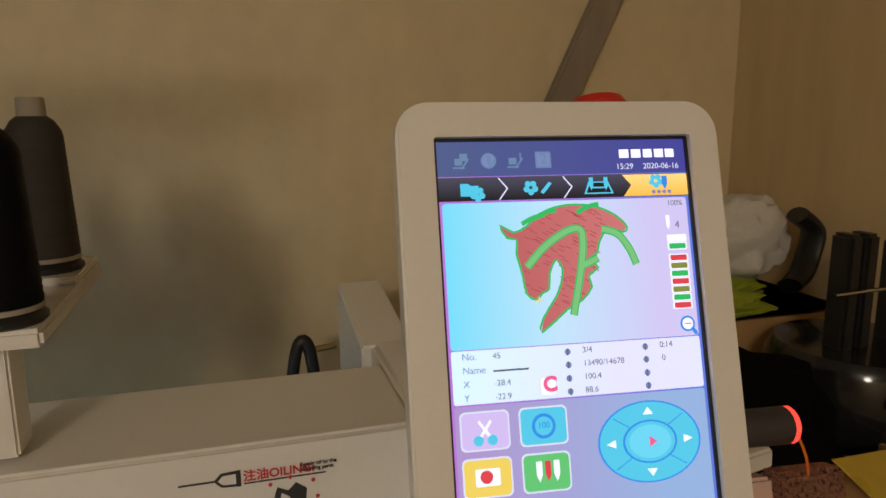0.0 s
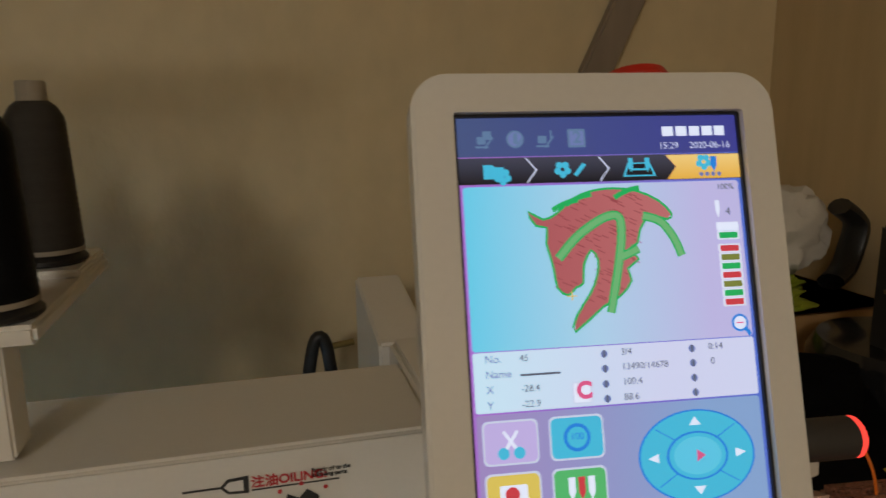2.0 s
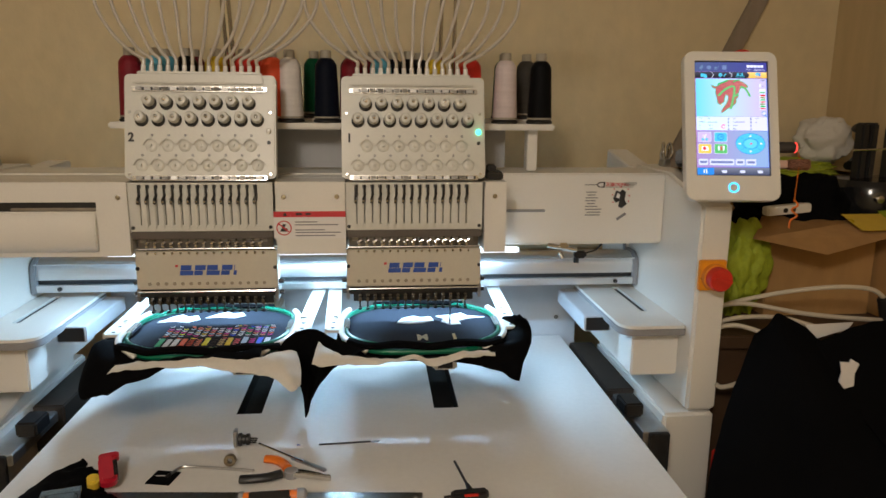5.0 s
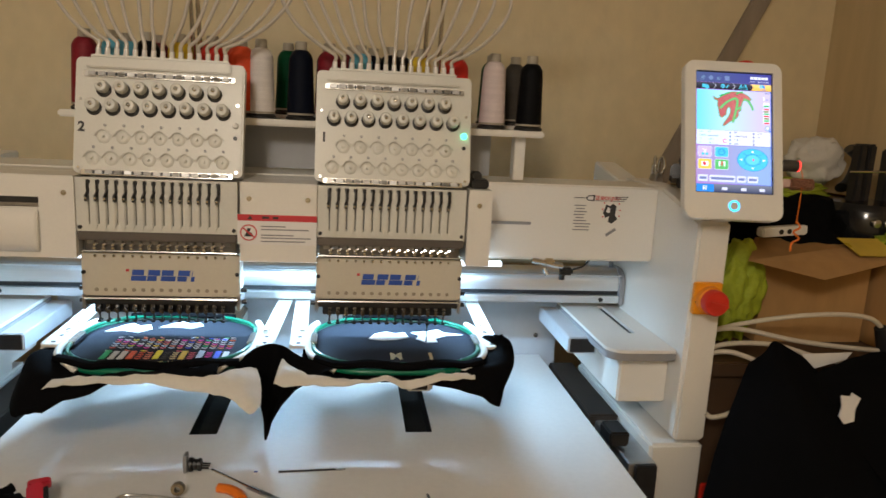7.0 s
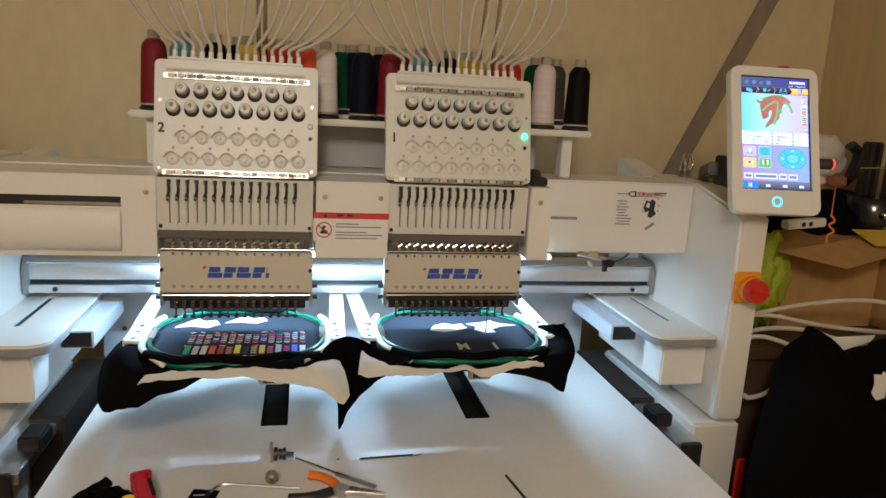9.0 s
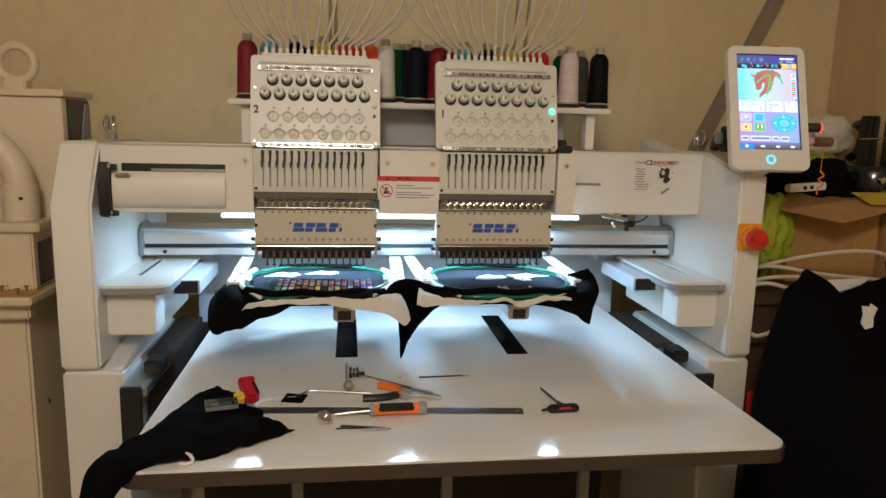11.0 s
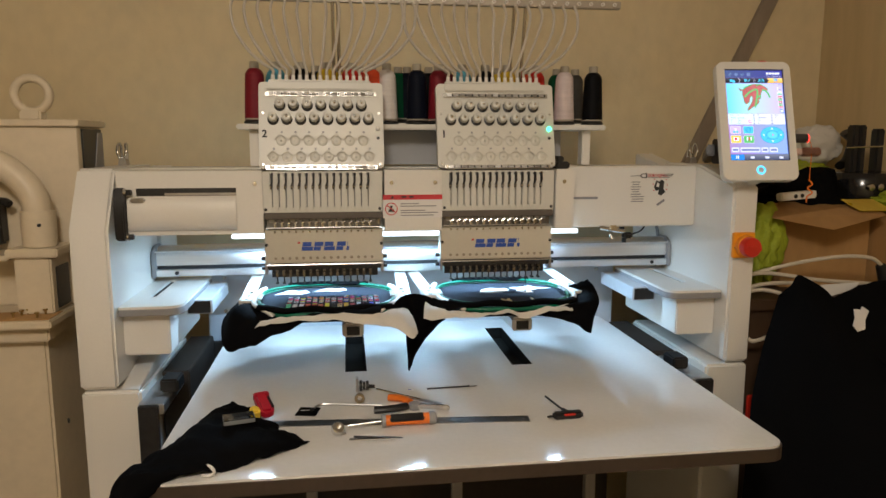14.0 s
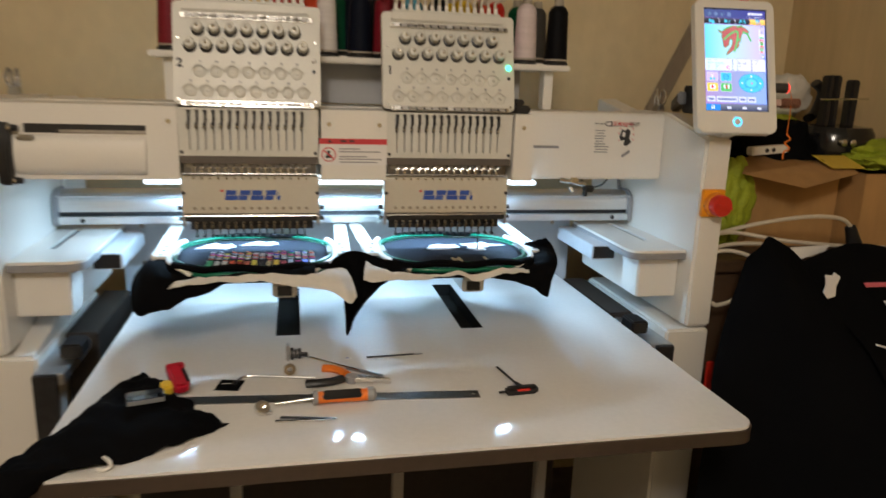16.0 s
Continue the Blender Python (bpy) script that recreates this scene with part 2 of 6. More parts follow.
BACKING = paint("white_backing_paper", (0.66, 0.63, 0.57), 0.8, vary=0.06, grain=150, bump=0.08)
GREEN = paint("green_hoop_plastic", (0.004, 0.15, 0.08), 0.30, vary=0.12)
WHITEPL = paint("white_plastic", (0.80, 0.78, 0.74), 0.35, vary=0.05)
TUBE = paint("clear_tube", (0.52, 0.47, 0.40), 0.28, vary=0.08)
RED = paint("red_plastic", (0.62, 0.03, 0.015), 0.35, vary=0.1)
ORANGE = paint("orange_plastic", (0.85, 0.20, 0.015), 0.4, vary=0.1)
YELLOW = paint("yellow_plastic", (0.85, 0.60, 0.05), 0.45, vary=0.1)
BLUE = paint("blue_print", (0.03, 0.09, 0.42), 0.5, vary=0.05)
REDPRINT = paint("red_print", (0.60, 0.04, 0.05), 0.5, vary=0.05)
INK = paint("black_print", (0.03, 0.03, 0.03), 0.55, vary=0.1)
GREYINK = paint("grey_print", (0.25, 0.25, 0.26), 0.55, vary=0.1)
PAPER = paint("white_label_paper", (0.80, 0.78, 0.76), 0.5, vary=0.03)
CARD = paint("brown_cardboard", (0.50, 0.29, 0.11), 0.85, vary=0.15, grain=40, bump=0.06, stretch=(1, 1, 0.3))
TAPE = paint("yellow_packing_tape", (0.66, 0.47, 0.06), 0.3, vary=0.1)
WOOD = paint("pale_wood", (0.45, 0.30, 0.13), 0.6, vary=0.2, grain=30, stretch=(0.15, 1, 1))
DARKWOOD = paint("dark_wood", (0.085, 0.046, 0.022), 0.6, vary=0.25, grain=30, stretch=(0.15, 1, 1))
HIVIS = paint("yellow_green_fabric", (0.33, 0.40, 0.02), 0.7, vary=0.2, grain=120, bump=0.1)
CABLE = paint("white_cable", (0.62, 0.55, 0.44), 0.45, vary=0.08)
WAXCORE = paint("grey_cone_core", (0.38, 0.34, 0.27), 0.7, vary=0.1)
OLDCREAM = paint("aged_cream_enamel", (0.70, 0.60, 0.44), 0.42, vary=0.08, grain=50, spots=3, bump=0.04)
CLEAR = bpy.data.materials.new("clear_plastic")
CLEAR.use_nodes = True
CLEAR.node_tree.nodes["Principled BSDF"].inputs["Transmission Weight"].default_value = 1.0
CLEAR.node_tree.nodes["Principled BSDF"].inputs["Roughness"].default_value = 0.06
STRIP = glow("led_strip_glow", (0.74, 0.88, 1.0), 3.2)
LEDGREEN = glow("green_led_glow", (0.05, 1.0, 0.45), 6)
BULB = glow("bulb_glow", (1.0, 0.8, 0.5), 8)
BLUEGLOW = glow("blue_ring_glow", (0.05, 0.55, 1.0), 2.5)
REDGLOW = glow("red_lamp_glow", (1.0, 0.06, 0.04), 2.0)

# ---- the room ----
W = 0.70  # the wall behind the machine
whole("floor", box(-3.2, 1.8, -3.4, W + 0.2, -0.1, 0, 0), FLOOR, "dark wooden floor in shadow", "floor", kind="structure")
whole("ceiling", box(-3.2, 1.8, -3.4, W + 0.2, 2.4, 2.5, 0), CEIL, "plain pale ceiling", "ceiling", kind="structure")
whole("wall_north", box(-3.2, 1.8, W, W + 0.2, 0, 2.4, 0), WALL, "tan painted plaster wall with fine trowel marks", "wall", kind="structure")
whole("wall_east", box(1.62, 1.8, -3.4, W, 0, 2.4, 0), WALL2, "brownish painted side wall", "wall", kind="structure")
whole("wall_west", box(-3.2, -3.0, -3.4, W, 0, 2.4, 0), WALL, "tan painted plaster wall", "wall", kind="structure")
whole("wall_south", box(-3.0, 1.62, -3.4, -3.2, 0, 2.4, 0), WALL, "tan painted plaster wall", "wall", kind="structure")
# slanting strip on the wall
trim = prism([(0.972, 0.95), (1.025, 0.95), (1.613, 2.18), (1.560, 2.18)], W - 0.022, W - 0.001, "y", 0.003)
whole("trim", trim, BEAMWOOD, "slanting dull brown strip along the wall", "wall trim", kind="structure")
for bx, by in ((-0.20, -2.1),):
    fit = thing("ceiling_lamp", (bx, by, 2.4), "bare warm bulb in a ceiling socket", "lamp", "ceiling lamps")
    part("socket", cyl((bx, by, 2.40), (bx, by, 2.385), 0.03, 0.03), WHITEPL, fit)

# ---- the embroidery machine's frame ----
CX = 0.187
mach = thing("embroidery_machine", (CX, 0.2, 0), "white two-head embroidery machine frame with end posts and long beam", "embroidery machine")


def mirror(bm):
    """The same piece on the machine's other side."""
    bm.transform(Matrix.Translation((2 * CX, 0, 0)) @ Matrix.Diagonal((-1, 1, 1, 1)))
    bmesh.ops.reverse_faces(bm, faces=bm.faces)
    return bm


part("beam", box(-0.5188, 0.8928, 0.135, 0.275, 1.119, 1.276, 0.004, 3), SHELL, mach)
# recess, long roll cover and black end bracket at the beam's far end
part("recess", box(-0.472, -0.255, -0.0035, 0.002, 1.216, 1.240, 0), BLACKMET, mach, "dark slot with a rail inside")
part("recess_rail", box(-0.41, -0.258, -0.0058, -0.0036, 1.221, 1.2265, 0.001), WORNSTEEL, mach)
part("roll_cover", prism([(-0.0078, 1.143), (-0.013, 1.146), (-0.019, 1.158), (-0.021, 1.180), (-0.019, 1.204), (-0.013, 1.215), (-0.0078, 1.218)], -0.486, -0.258, "x", 0.002), SHELL, mach, "white rounded cover")
part("bracket", prism([(-0.030, 1.127), (-0.0082, 1.122), (-0.0082, 1.238), (-0.022, 1.240), (-0.030, 1.222), (-0.034, 1.180)], -0.510, -0.488, "x", 0.003), BLACK, mach, "black end bracket with bolts")
for bz in (1.133, 1.229):
    part("bolt", cyl((-0.490, -0.019, bz), (-0.474, -0.019, bz), 0.0062, seg=12, bev=0.001), BLACKMET, mach)
    part("washer", cyl((-0.490, -0.019, bz), (-0.484, -0.019, bz), 0.0085, seg=14), STEEL, mach)
part("latch", box(-0.478, -0.448, -0.024, -0.0085, 1.207, 1.217, 0.003), WORNSTEEL, mach)
part("slot_cover", box(0.515, 0.625, 0.1325, 0.136, 1.192, 1.198, 0.001), GREYPL, mach, "thin grey slot strip")

UNDER = paint("dark_brown_underside", (0.035, 0.027, 0.021), 0.6, vary=0.25)
side = [(-0.050, 0.802), (0.34, 0.802), (0.34, 1.279), (0.105, 1.279), (-0.050, 1.152)]
for flip in (False, True):
    def put(name, bm, mat, label=""):
        return part(name, mirror(bm) if flip else bm, mat, mach, label)
    put("end_post", prism(side[:3] + [(0.025, 1.279), (-0.050, 1.152)] if flip else side[:3] + [(0.125, 1.279), (-0.050, 1.235)], 0.893, 0.972 if flip else 0.956, "x", 0.006, seg=3), SHELL)
    put("post_base", box(0.846, 0.970 if flip else 0.954, -0.052, 0.40, 0.0, 0.798, 0.006), SHELL)
    if flip:
        put("post_ledge", prism([(-0.045, 0.799), (0.34, 0.799), (0.34, 0.86), (0.30, 0.86)], 0.850, 0.8925, "x", 0.002), SHELL)
    # arm with its slotted top plate
    arm = rounded(0.757, 0.892, -0.022, 0.330, (0.035, 0.004, 0, 0))
    slot = rounded(0.838, 0.853, 0.085, 0.290, 0.005, 3)
    plate = put("arm_plate", prism(arm, 0.972, 0.978, "z", 0.0, [slot[::-1]]), SHELL)
    put("arm_edge", prism(rounded(0.755, 0.8925, -0.0235, 0.330, (0.036, 0.004, 0, 0)), 0.957, 0.9718, "z", 0.002), GREYPL, "grey edge moulding")
    put("rear_wing", prism([(0.341, 0.90), (0.516, 0.90), (0.516, 1.272 if flip else 1.303), (0.341, 1.262 if flip else 1.272)], 0.884, 0.940, "x", 0.003), SHELL)
    put("arm_box", box(0.792, 0.8926, 0.008, 0.33, 0.860, 0.9568, 0.003), SHELL)
    put("arm_slot", box(0.840, 0.851, 0.09, 0.285, 0.9719, 0.9735, 0), BLACK, "black slot floor")
    put("channel", prism([(0.714, 0.930), (0.774, 0.930), (0.774, 0.964), (0.714, 0.964)], 0.096, 0.33, "y", 0.002), paint("anodised_channel", (0.55, 0.57, 0.60), 0.4, 0.15, vary=0.06))
    put("channel_end", box(0.718, 0.7705, 0.0935, 0.097, 0.933, 0.962, 0.001), BLACK, "black open channel end")
    put("floor_channel", box(0.79, 0.845, -0.09, 0.40, 0.755, 0.778, 0.002), BRUSHED)
    put("table_bracket", box(0.772, 0.812, -0.03, 0.03, 0.782, 0.812, 0.004), BLACK)
    put("bracket_leg", box(0.80, 0.842, -0.10, -0.088, 0.62, 0.778, 0.002), BLACKMET)
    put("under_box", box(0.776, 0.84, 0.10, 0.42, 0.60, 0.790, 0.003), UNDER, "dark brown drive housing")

# long rail behind the heads
part("rail", prism([(0.266, 1.0205), (0.266, 1.044), (0.271, 1.056), (0.286, 1.068), (0.32, 1.068), (0.32, 1.0205)], -0.510, 0.884, "x", 0.002), BRUSHED, mach)
part("rail_lip", box(-0.510, 0.884, 0.263, 0.30, 1.055, 1.0585, 0.001), BRUSHED, mach)
part("rail_groove", box(-0.510, 0.884, 0.272, 0.32, 1.0105, 1.0204, 0), BLACK, mach, "dark groove")
part("rail_foot", box(-0.510, 0.884, 0.260, 0.32, 0.993, 1.0104, 0.002), BRUSHED, mach)
for ex in (-0.512, 0.886):
    part("rail_cap", prism([(0.256, 0.990), (0.256, 1.046), (0.264, 1.062), (0.282, 1.072), (0.33, 1.072), (0.33, 0.990)], ex - 0.006, ex + 0.006, "x", 0.003), GREYPL, mach)
for ex in (-0.455, 0.836):
    part("rail_screw", cyl((ex, 0.260, 1.002), (ex, 0.256, 1.002), 0.005, seg=10), BLACKMET, mach)
part("back_plate", box(-0.42, 0.80, 0.455, 0.47, 0.60, 0.992, 0.002), paint("pale_grey_enamel", (0.55, 0.57, 0.60), 0.4, vary=0.05), mach)
# added dark sheet: stands in for the shade under the table
part("under_table_shade", box(-0.42, 0.80, 0.44, 0.4545, 0.02, 0.765, 0.002), UNDER, mach, "dark sheet added for the shade behind the table legs")
for ex in (0.745, -0.37):
    for ez in (0.852, 0.95):
        part("screw", cyl((ex, 0.456, ez), (ex, 0.451, ez), 0.006, seg=12, bev=0.001), STEEL, mach)
# strip lamp under the beam
part("strip_lamp", box(-0.290, 0.565, 0.106, 0.124, 1.1085, 1.1187, 0.002), STRIP, mach, "bright white LED strip")
# colour-change cover behind the heads
part("carriage_box", box(-0.509, 0.5138, 0.075, 0.134, 1.1345, 1.2738, 0.001), SHELL, mach)
for x0, x1 in ((-0.509, -0.2015), (0.0695, 0.2005), (0.4715, 0.514)):
    hole = [[(-0.469, 1.220), (-0.469, 1.237), (-0.258, 1.237), (-0.258, 1.220)]] if x0 < -0.5 else []
    part("carriage_cover", prism([(x0, 1.134), (x1, 1.134), (x1, 1.274), (x0, 1.274)], -0.006, -0.003, "y", 0.0, hole), SHELL, mach)
    part("cover_body", box(x0, x1, 0.0022, 0.0748, 1.1345, 1.2738, 0.001), SHELL, mach)
    for z0, z1 in ((1.1345, 1.1405), (1.2645, 1.2738)):
        part("cover_lip", box(x0, x1, -0.0029, 0.0021, z0, z1, 0), SHELL, mach)
part("cover_end", box(0.507, 0.5138, -0.0029, 0.0021, 1.1406, 1.2644, 0), SHELL, mach)
for ex in (-0.217, 0.085, 0.185, 0.490):
    part("screw", cyl((ex, -0.006, 1.246), (ex, -0.010, 1.246), 0.0045, seg=12, bev=0.001), STEEL, mach)
part("switch_box", join(box(0.478, 0.510, 0.015, 0.065, 1.2742, 1.291, 0.003), box(0.479, 0.497, 0.02, 0.05, 1.290, 1.304, 0.003)), BLACK, mach, "small black switch")
part("light_window", box(0.095, 0.16, 0.06, 0.11, 1.271, 1.2735, 0.001), WHITEPL, mach)

# spare presser parts hanging under the beam
hang = thing("wire_clip", (0.70, 0.15, 1.12), "small chrome clip with black cable under the beam", "clip")
part("clip", join(box(0.658, 0.682, 0.130, 0.146, 1.108, 1.123, 0.004), cyl((0.635, 0.14, 1.117), (0.70, 0.135, 1.106), 0.006, seg=10), cyl((0.662, 0.137, 1.10), (0.668, 0.132, 1.088), 0.005, seg=10)), STEEL, hang)
part("plug", join(box(0.695, 0.722, 0.128, 0.145, 1.088, 1.104, 0.004), cyl((0.70, 0.135, 1.09), (0.70, 0.135, 1.078), 0.006, seg=10)), BLACK, hang)
part("wire", tube([(0.715, 0.137, 1.098), (0.745, 0.14, 1.106), (0.765, 0.145, 1.126)], 0.002), BLACK, hang)
rope = thing("grey_hose", (0.868, 0.33, 1.0), "thin grey hose down the inside of the post", "hose")
part("hose", tube([(0.80, 0.30, 1.122), (0.85, 0.30, 1.115), (0.872, 0.31, 1.085), (0.873, 0.31, 1.02), (0.87, 0.31, 0.982)], 0.0045), GREYPL, rope)

# warning label between the heads
lab = thing("warning_label", (0.138, -0.0085, 1.19), "white warning label with red heading on the cover", "label")
part("sheet", box(0.070, 0.206, -0.0092, -0.0082, 1.170, 1.223, 0), PAPER, lab)
part("red_bar", box(0.070, 0.206, -0.0097, -0.0092, 1.212, 1.223, 0), REDPRINT, lab)
ring = lathe([(0.0125, -0.0003), (0.0145, -0.0003), (0.0145, 0.0003), (0.0125, 0.0003)], 24, hollow=True)
part("sign_ring", moved(ring, Matrix.Translation((0.089, -0.0096, 1.191)) @ FRONT), REDPRINT, lab)
part("sign_bar", moved(box(-0.013, 0.013, -0.0003, 0.0003, -0.0012, 0.0012, 0), Matrix.Translation((0.089, -0.0098, 1.191)) @ Matrix.Rotation(radians(40), 4, "Y")), REDPRINT, lab)
part("sign_shape", prism([(0.081, 1.184), (0.097, 1.184), (0.095, 1.190), (0.090, 1.192), (0.093, 1.198), (0.087, 1.199), (0.085, 1.191)], -0.0094, -0.0092, "y"), INK, lab)
for lz, l0, l1 in ((1.2025, 0.110, 0.152), (1.197, 0.110, 0.192), (1.187, 0.110, 0.166), (1.182, 0.110, 0.196), (1.176, 0.110, 0.186)):
    part("line", box(l0, l1, -0.0095, -0.0092, lz - 0.0011, lz + 0.0011, 0), GREYINK, lab)
tri_ = prism([(0.087, 1.2145), (0.096, 1.2145), (0.0915, 1.2215)], -0.0099, -0.0097, "y")
part("triangle", tri_, INK, lab)
for l0, l1 in ((0.112, 0.124), (0.130, 0.140)):
    part("line", box(l0, l1, -0.0099, -0.0097, 1.216, 1.220, 0), INK, lab)

lab.location += Vector((-0.005, 0.0021, -0.005))

# oiling instructions on the beam
YB = 0.1344
oil = thing("oiling_label", (0.77, YB, 1.21), "printed oiling instructions on the white beam", "label")
part("needle", box(0.722, 0.748, YB - 0.0004, YB, 1.2472, 1.2486, 0), INK, oil)
part("oiler", join(prism([(0.7465, 1.2479), (0.752, 1.2535), (0.766, 1.2545), (0.766, 1.2415), (0.752, 1.2425)], YB - 0.0006, YB, "y")), INK, oil)
part("oiler_face", prism([(0.7495, 1.2479), (0.753, 1.2515), (0.7625, 1.2520), (0.7625, 1.2440), (0.753, 1.2445)], YB - 0.0008, YB - 0.0006, "y"), PAPER, oil)
part("heading", lettering("注油OILING:", 0.0095, Matrix.Translation((0.7675, YB - 0.0003, 1.2455)) @ FRONT, 0.0002, bold=0.0002), REDPRINT, oil)
part("heading_note", join(lettering("Supply oil to the", 0.0042, Matrix.Translation((0.8095, YB - 0.0003, 1.2505)) @ FRONT, 0.0002, bold=0.0001), lettering("following parts.", 0.0042, Matrix.Translation((0.8095, YB - 0.0003, 1.2465)) @ FRONT, 0.0002, bold=0.0001)), INK, oil)
part("underline", box(0.768, 0.829, YB - 0.0004, YB, 1.2425, 1.2435, 0), INK, oil)
random.seed(4)
for k in range(9):
    lz = 1.232 - 0.0063 * k
    part("line", box(0.724 + 0.004 * (k % 3 == 1), 0.734 + random.uniform(0.01, 0.028), YB - 0.0004, YB, lz - 0.0011, lz + 0.0011, 0), GREYINK, oil)
part("drawing", prism([(0.786, 1.218), (0.792, 1.236), (0.800, 1.232), (0.806, 1.238), (0.814, 1.232), (0.812, 1.214), (0.818, 1.206), (0.806, 1.196), (0.798, 1.200), (0.800, 1.212), (0.792, 1.208)], YB - 0.0005, YB, "y"), INK, oil)
part("drawing_face", prism([(0.792, 1.220), (0.795, 1.231), (0.801, 1.227), (0.800, 1.218)], YB - 0.0007, YB - 0.0005, "y"), PAPER, oil)
part("drawing_bar", moved(box(-0.012, 0.012, -0.0003, 0, -0.003, 0.003, 0), Matrix.Translation((0.806, YB, 1.178)) @ Matrix.Rotation(radians(-35), 4, "Y")), GREYINK, oil)
for dx, dz in ((0.784, 1.226), (0.787, 1.239), (0.802, 1.243), (0.819, 1.238), (0.822, 1.224), (0.821, 1.212), (0.786, 1.210)):
    part("mark", moved(lathe([(0.0016, -0.0002), (0.0016, 0.0002)], 10), Matrix.Translation((dx, YB - 0.0003, dz)) @ FRONT), REDPRINT, oil)

oil.location += Vector((-0.010, 0, 0.003))

# spring clips standing on the beam, one on each end
for flip, sx in ((False, 0.945), (True, 2 * CX - 0.945)):
    clip = thing("binder_clip", (sx, 0.27, 1.279), "chrome wire spring clip standing on the frame", "clip", "binder clips")
    part("base", prism([(sx - 0.011, 1.279), (sx + 0.011, 1.279), (sx + 0.007, 1.297), (sx - 0.007, 1.297)], 0.256, 0.288, "y", 0.002), WORNSTEEL, clip)
    for q in (-1, 1):
        part("wire_arm", tube([(sx + q * 0.005, 0.262, 1.294), (sx + q * 0.010, 0.258, 1.310), (sx + q * 0.011, 0.264, 1.325), (sx + q * 0.008, 0.270, 1.333), (sx + q * 0.005, 0.274, 1.326), (sx + q * 0.007, 0.280, 1.310), (sx + q * 0.005, 0.283, 1.294)], 0.0034, 5, 10), STEEL, clip)

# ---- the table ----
# near-black, so the shade inside the slots is put into the colour
SLOT_SHADE = paint("slot_shade_black", (0.016, 0.014, 0.012), 0.95, vary=0.2, spec=0.05)
tab = thing("machine_table", (0.2, -0.03, 0.8), "glossy white laminate table with brown edge and two slots", "table")
slots = [rounded(a, b, 0.008, 0.36, 0.002, 1)[::-1] for a, b in ((-0.028, 0.023), (0.375, 0.427))]
part("tabletop", prism(rounded(-0.350, 0.757, -0.512, 0.452, (0.035, 0.035, 0.003, 0.003)), 0.782, 0.80, "z", 0.0, slots), TABLE, tab)
part("edge_band", prism(rounded(-0.353, 0.760, -0.515, 0.452, (0.037, 0.037, 0.003, 0.003)), 0.772, 0.7955, "z", 0.003, [rounded(-0.343, 0.750, -0.505, 0.444, (0.03, 0.03, 0.002, 0.002))[::-1]]), EDGE, tab, "brown edge band")
for a, b in ((-0.030, 0.025), (0.373, 0.429)):
    part("slot_lining", prism(rounded(a + 0.0023, b - 0.0023, 0.0084, 0.3596, 0.002, 1), 0.700, 0.7988, "z", 0.0, [rounded(a + 0.0036, b - 0.0036, 0.0096, 0.3584, 0.002, 1)[::-1]]), SLOT_SHADE, tab, "near-black slot wall, coloured for the shade inside")
    part("slot_floor", box(a + 0.004, b - 0.004, 0.010, 0.358, 0.762, 0.768, 0), SLOT_SHADE, tab)
for lx in (-0.10, 0.205, 0.50):
    part("leg", box(lx - 0.011, lx + 0.011, -0.22, -0.196, 0.0, 0.771, 0.003), GREYPL, tab, "grey steel leg")
part("brace", tube([(0.585, -0.15, 0.758), (0.70, -0.15, 0.688), (0.86, -0.15, 0.59)], 0.020, 3, 14), SHELL, tab, "white slanting brace tube")
part("rail", box(-0.33, 0.74, -0.235, -0.200, 0.742, 0.7715, 0.003), GREYPL, tab, "grey steel cross rail")

# ---- the two sewing arms under the hoops ----
for ax in (-0.0325, 0.372):
    bed = part("sewing_arm", box(ax, ax + 0.050, 0.0, 0.46, 0.886, 0.918, 0.004), SHELL, mach, "white square sewing arm")
    part("opening", box(ax + 0.008, ax + 0.042, -0.001, 0.004, 0.889, 0.914, 0.002), BLACK, bed, "dark square opening")
    part("needle_plate", box(ax + 0.008, ax + 0.042, 0.004, 0.06, 0.918, 0.920, 0.0006), STEEL, bed)

# ---- sewing heads: built at x = 0, then set on the beam ----
DARKSTEEL = paint("dark_steel", (0.22, 0.22, 0.225), 0.28, 1.0, vary=0.2)


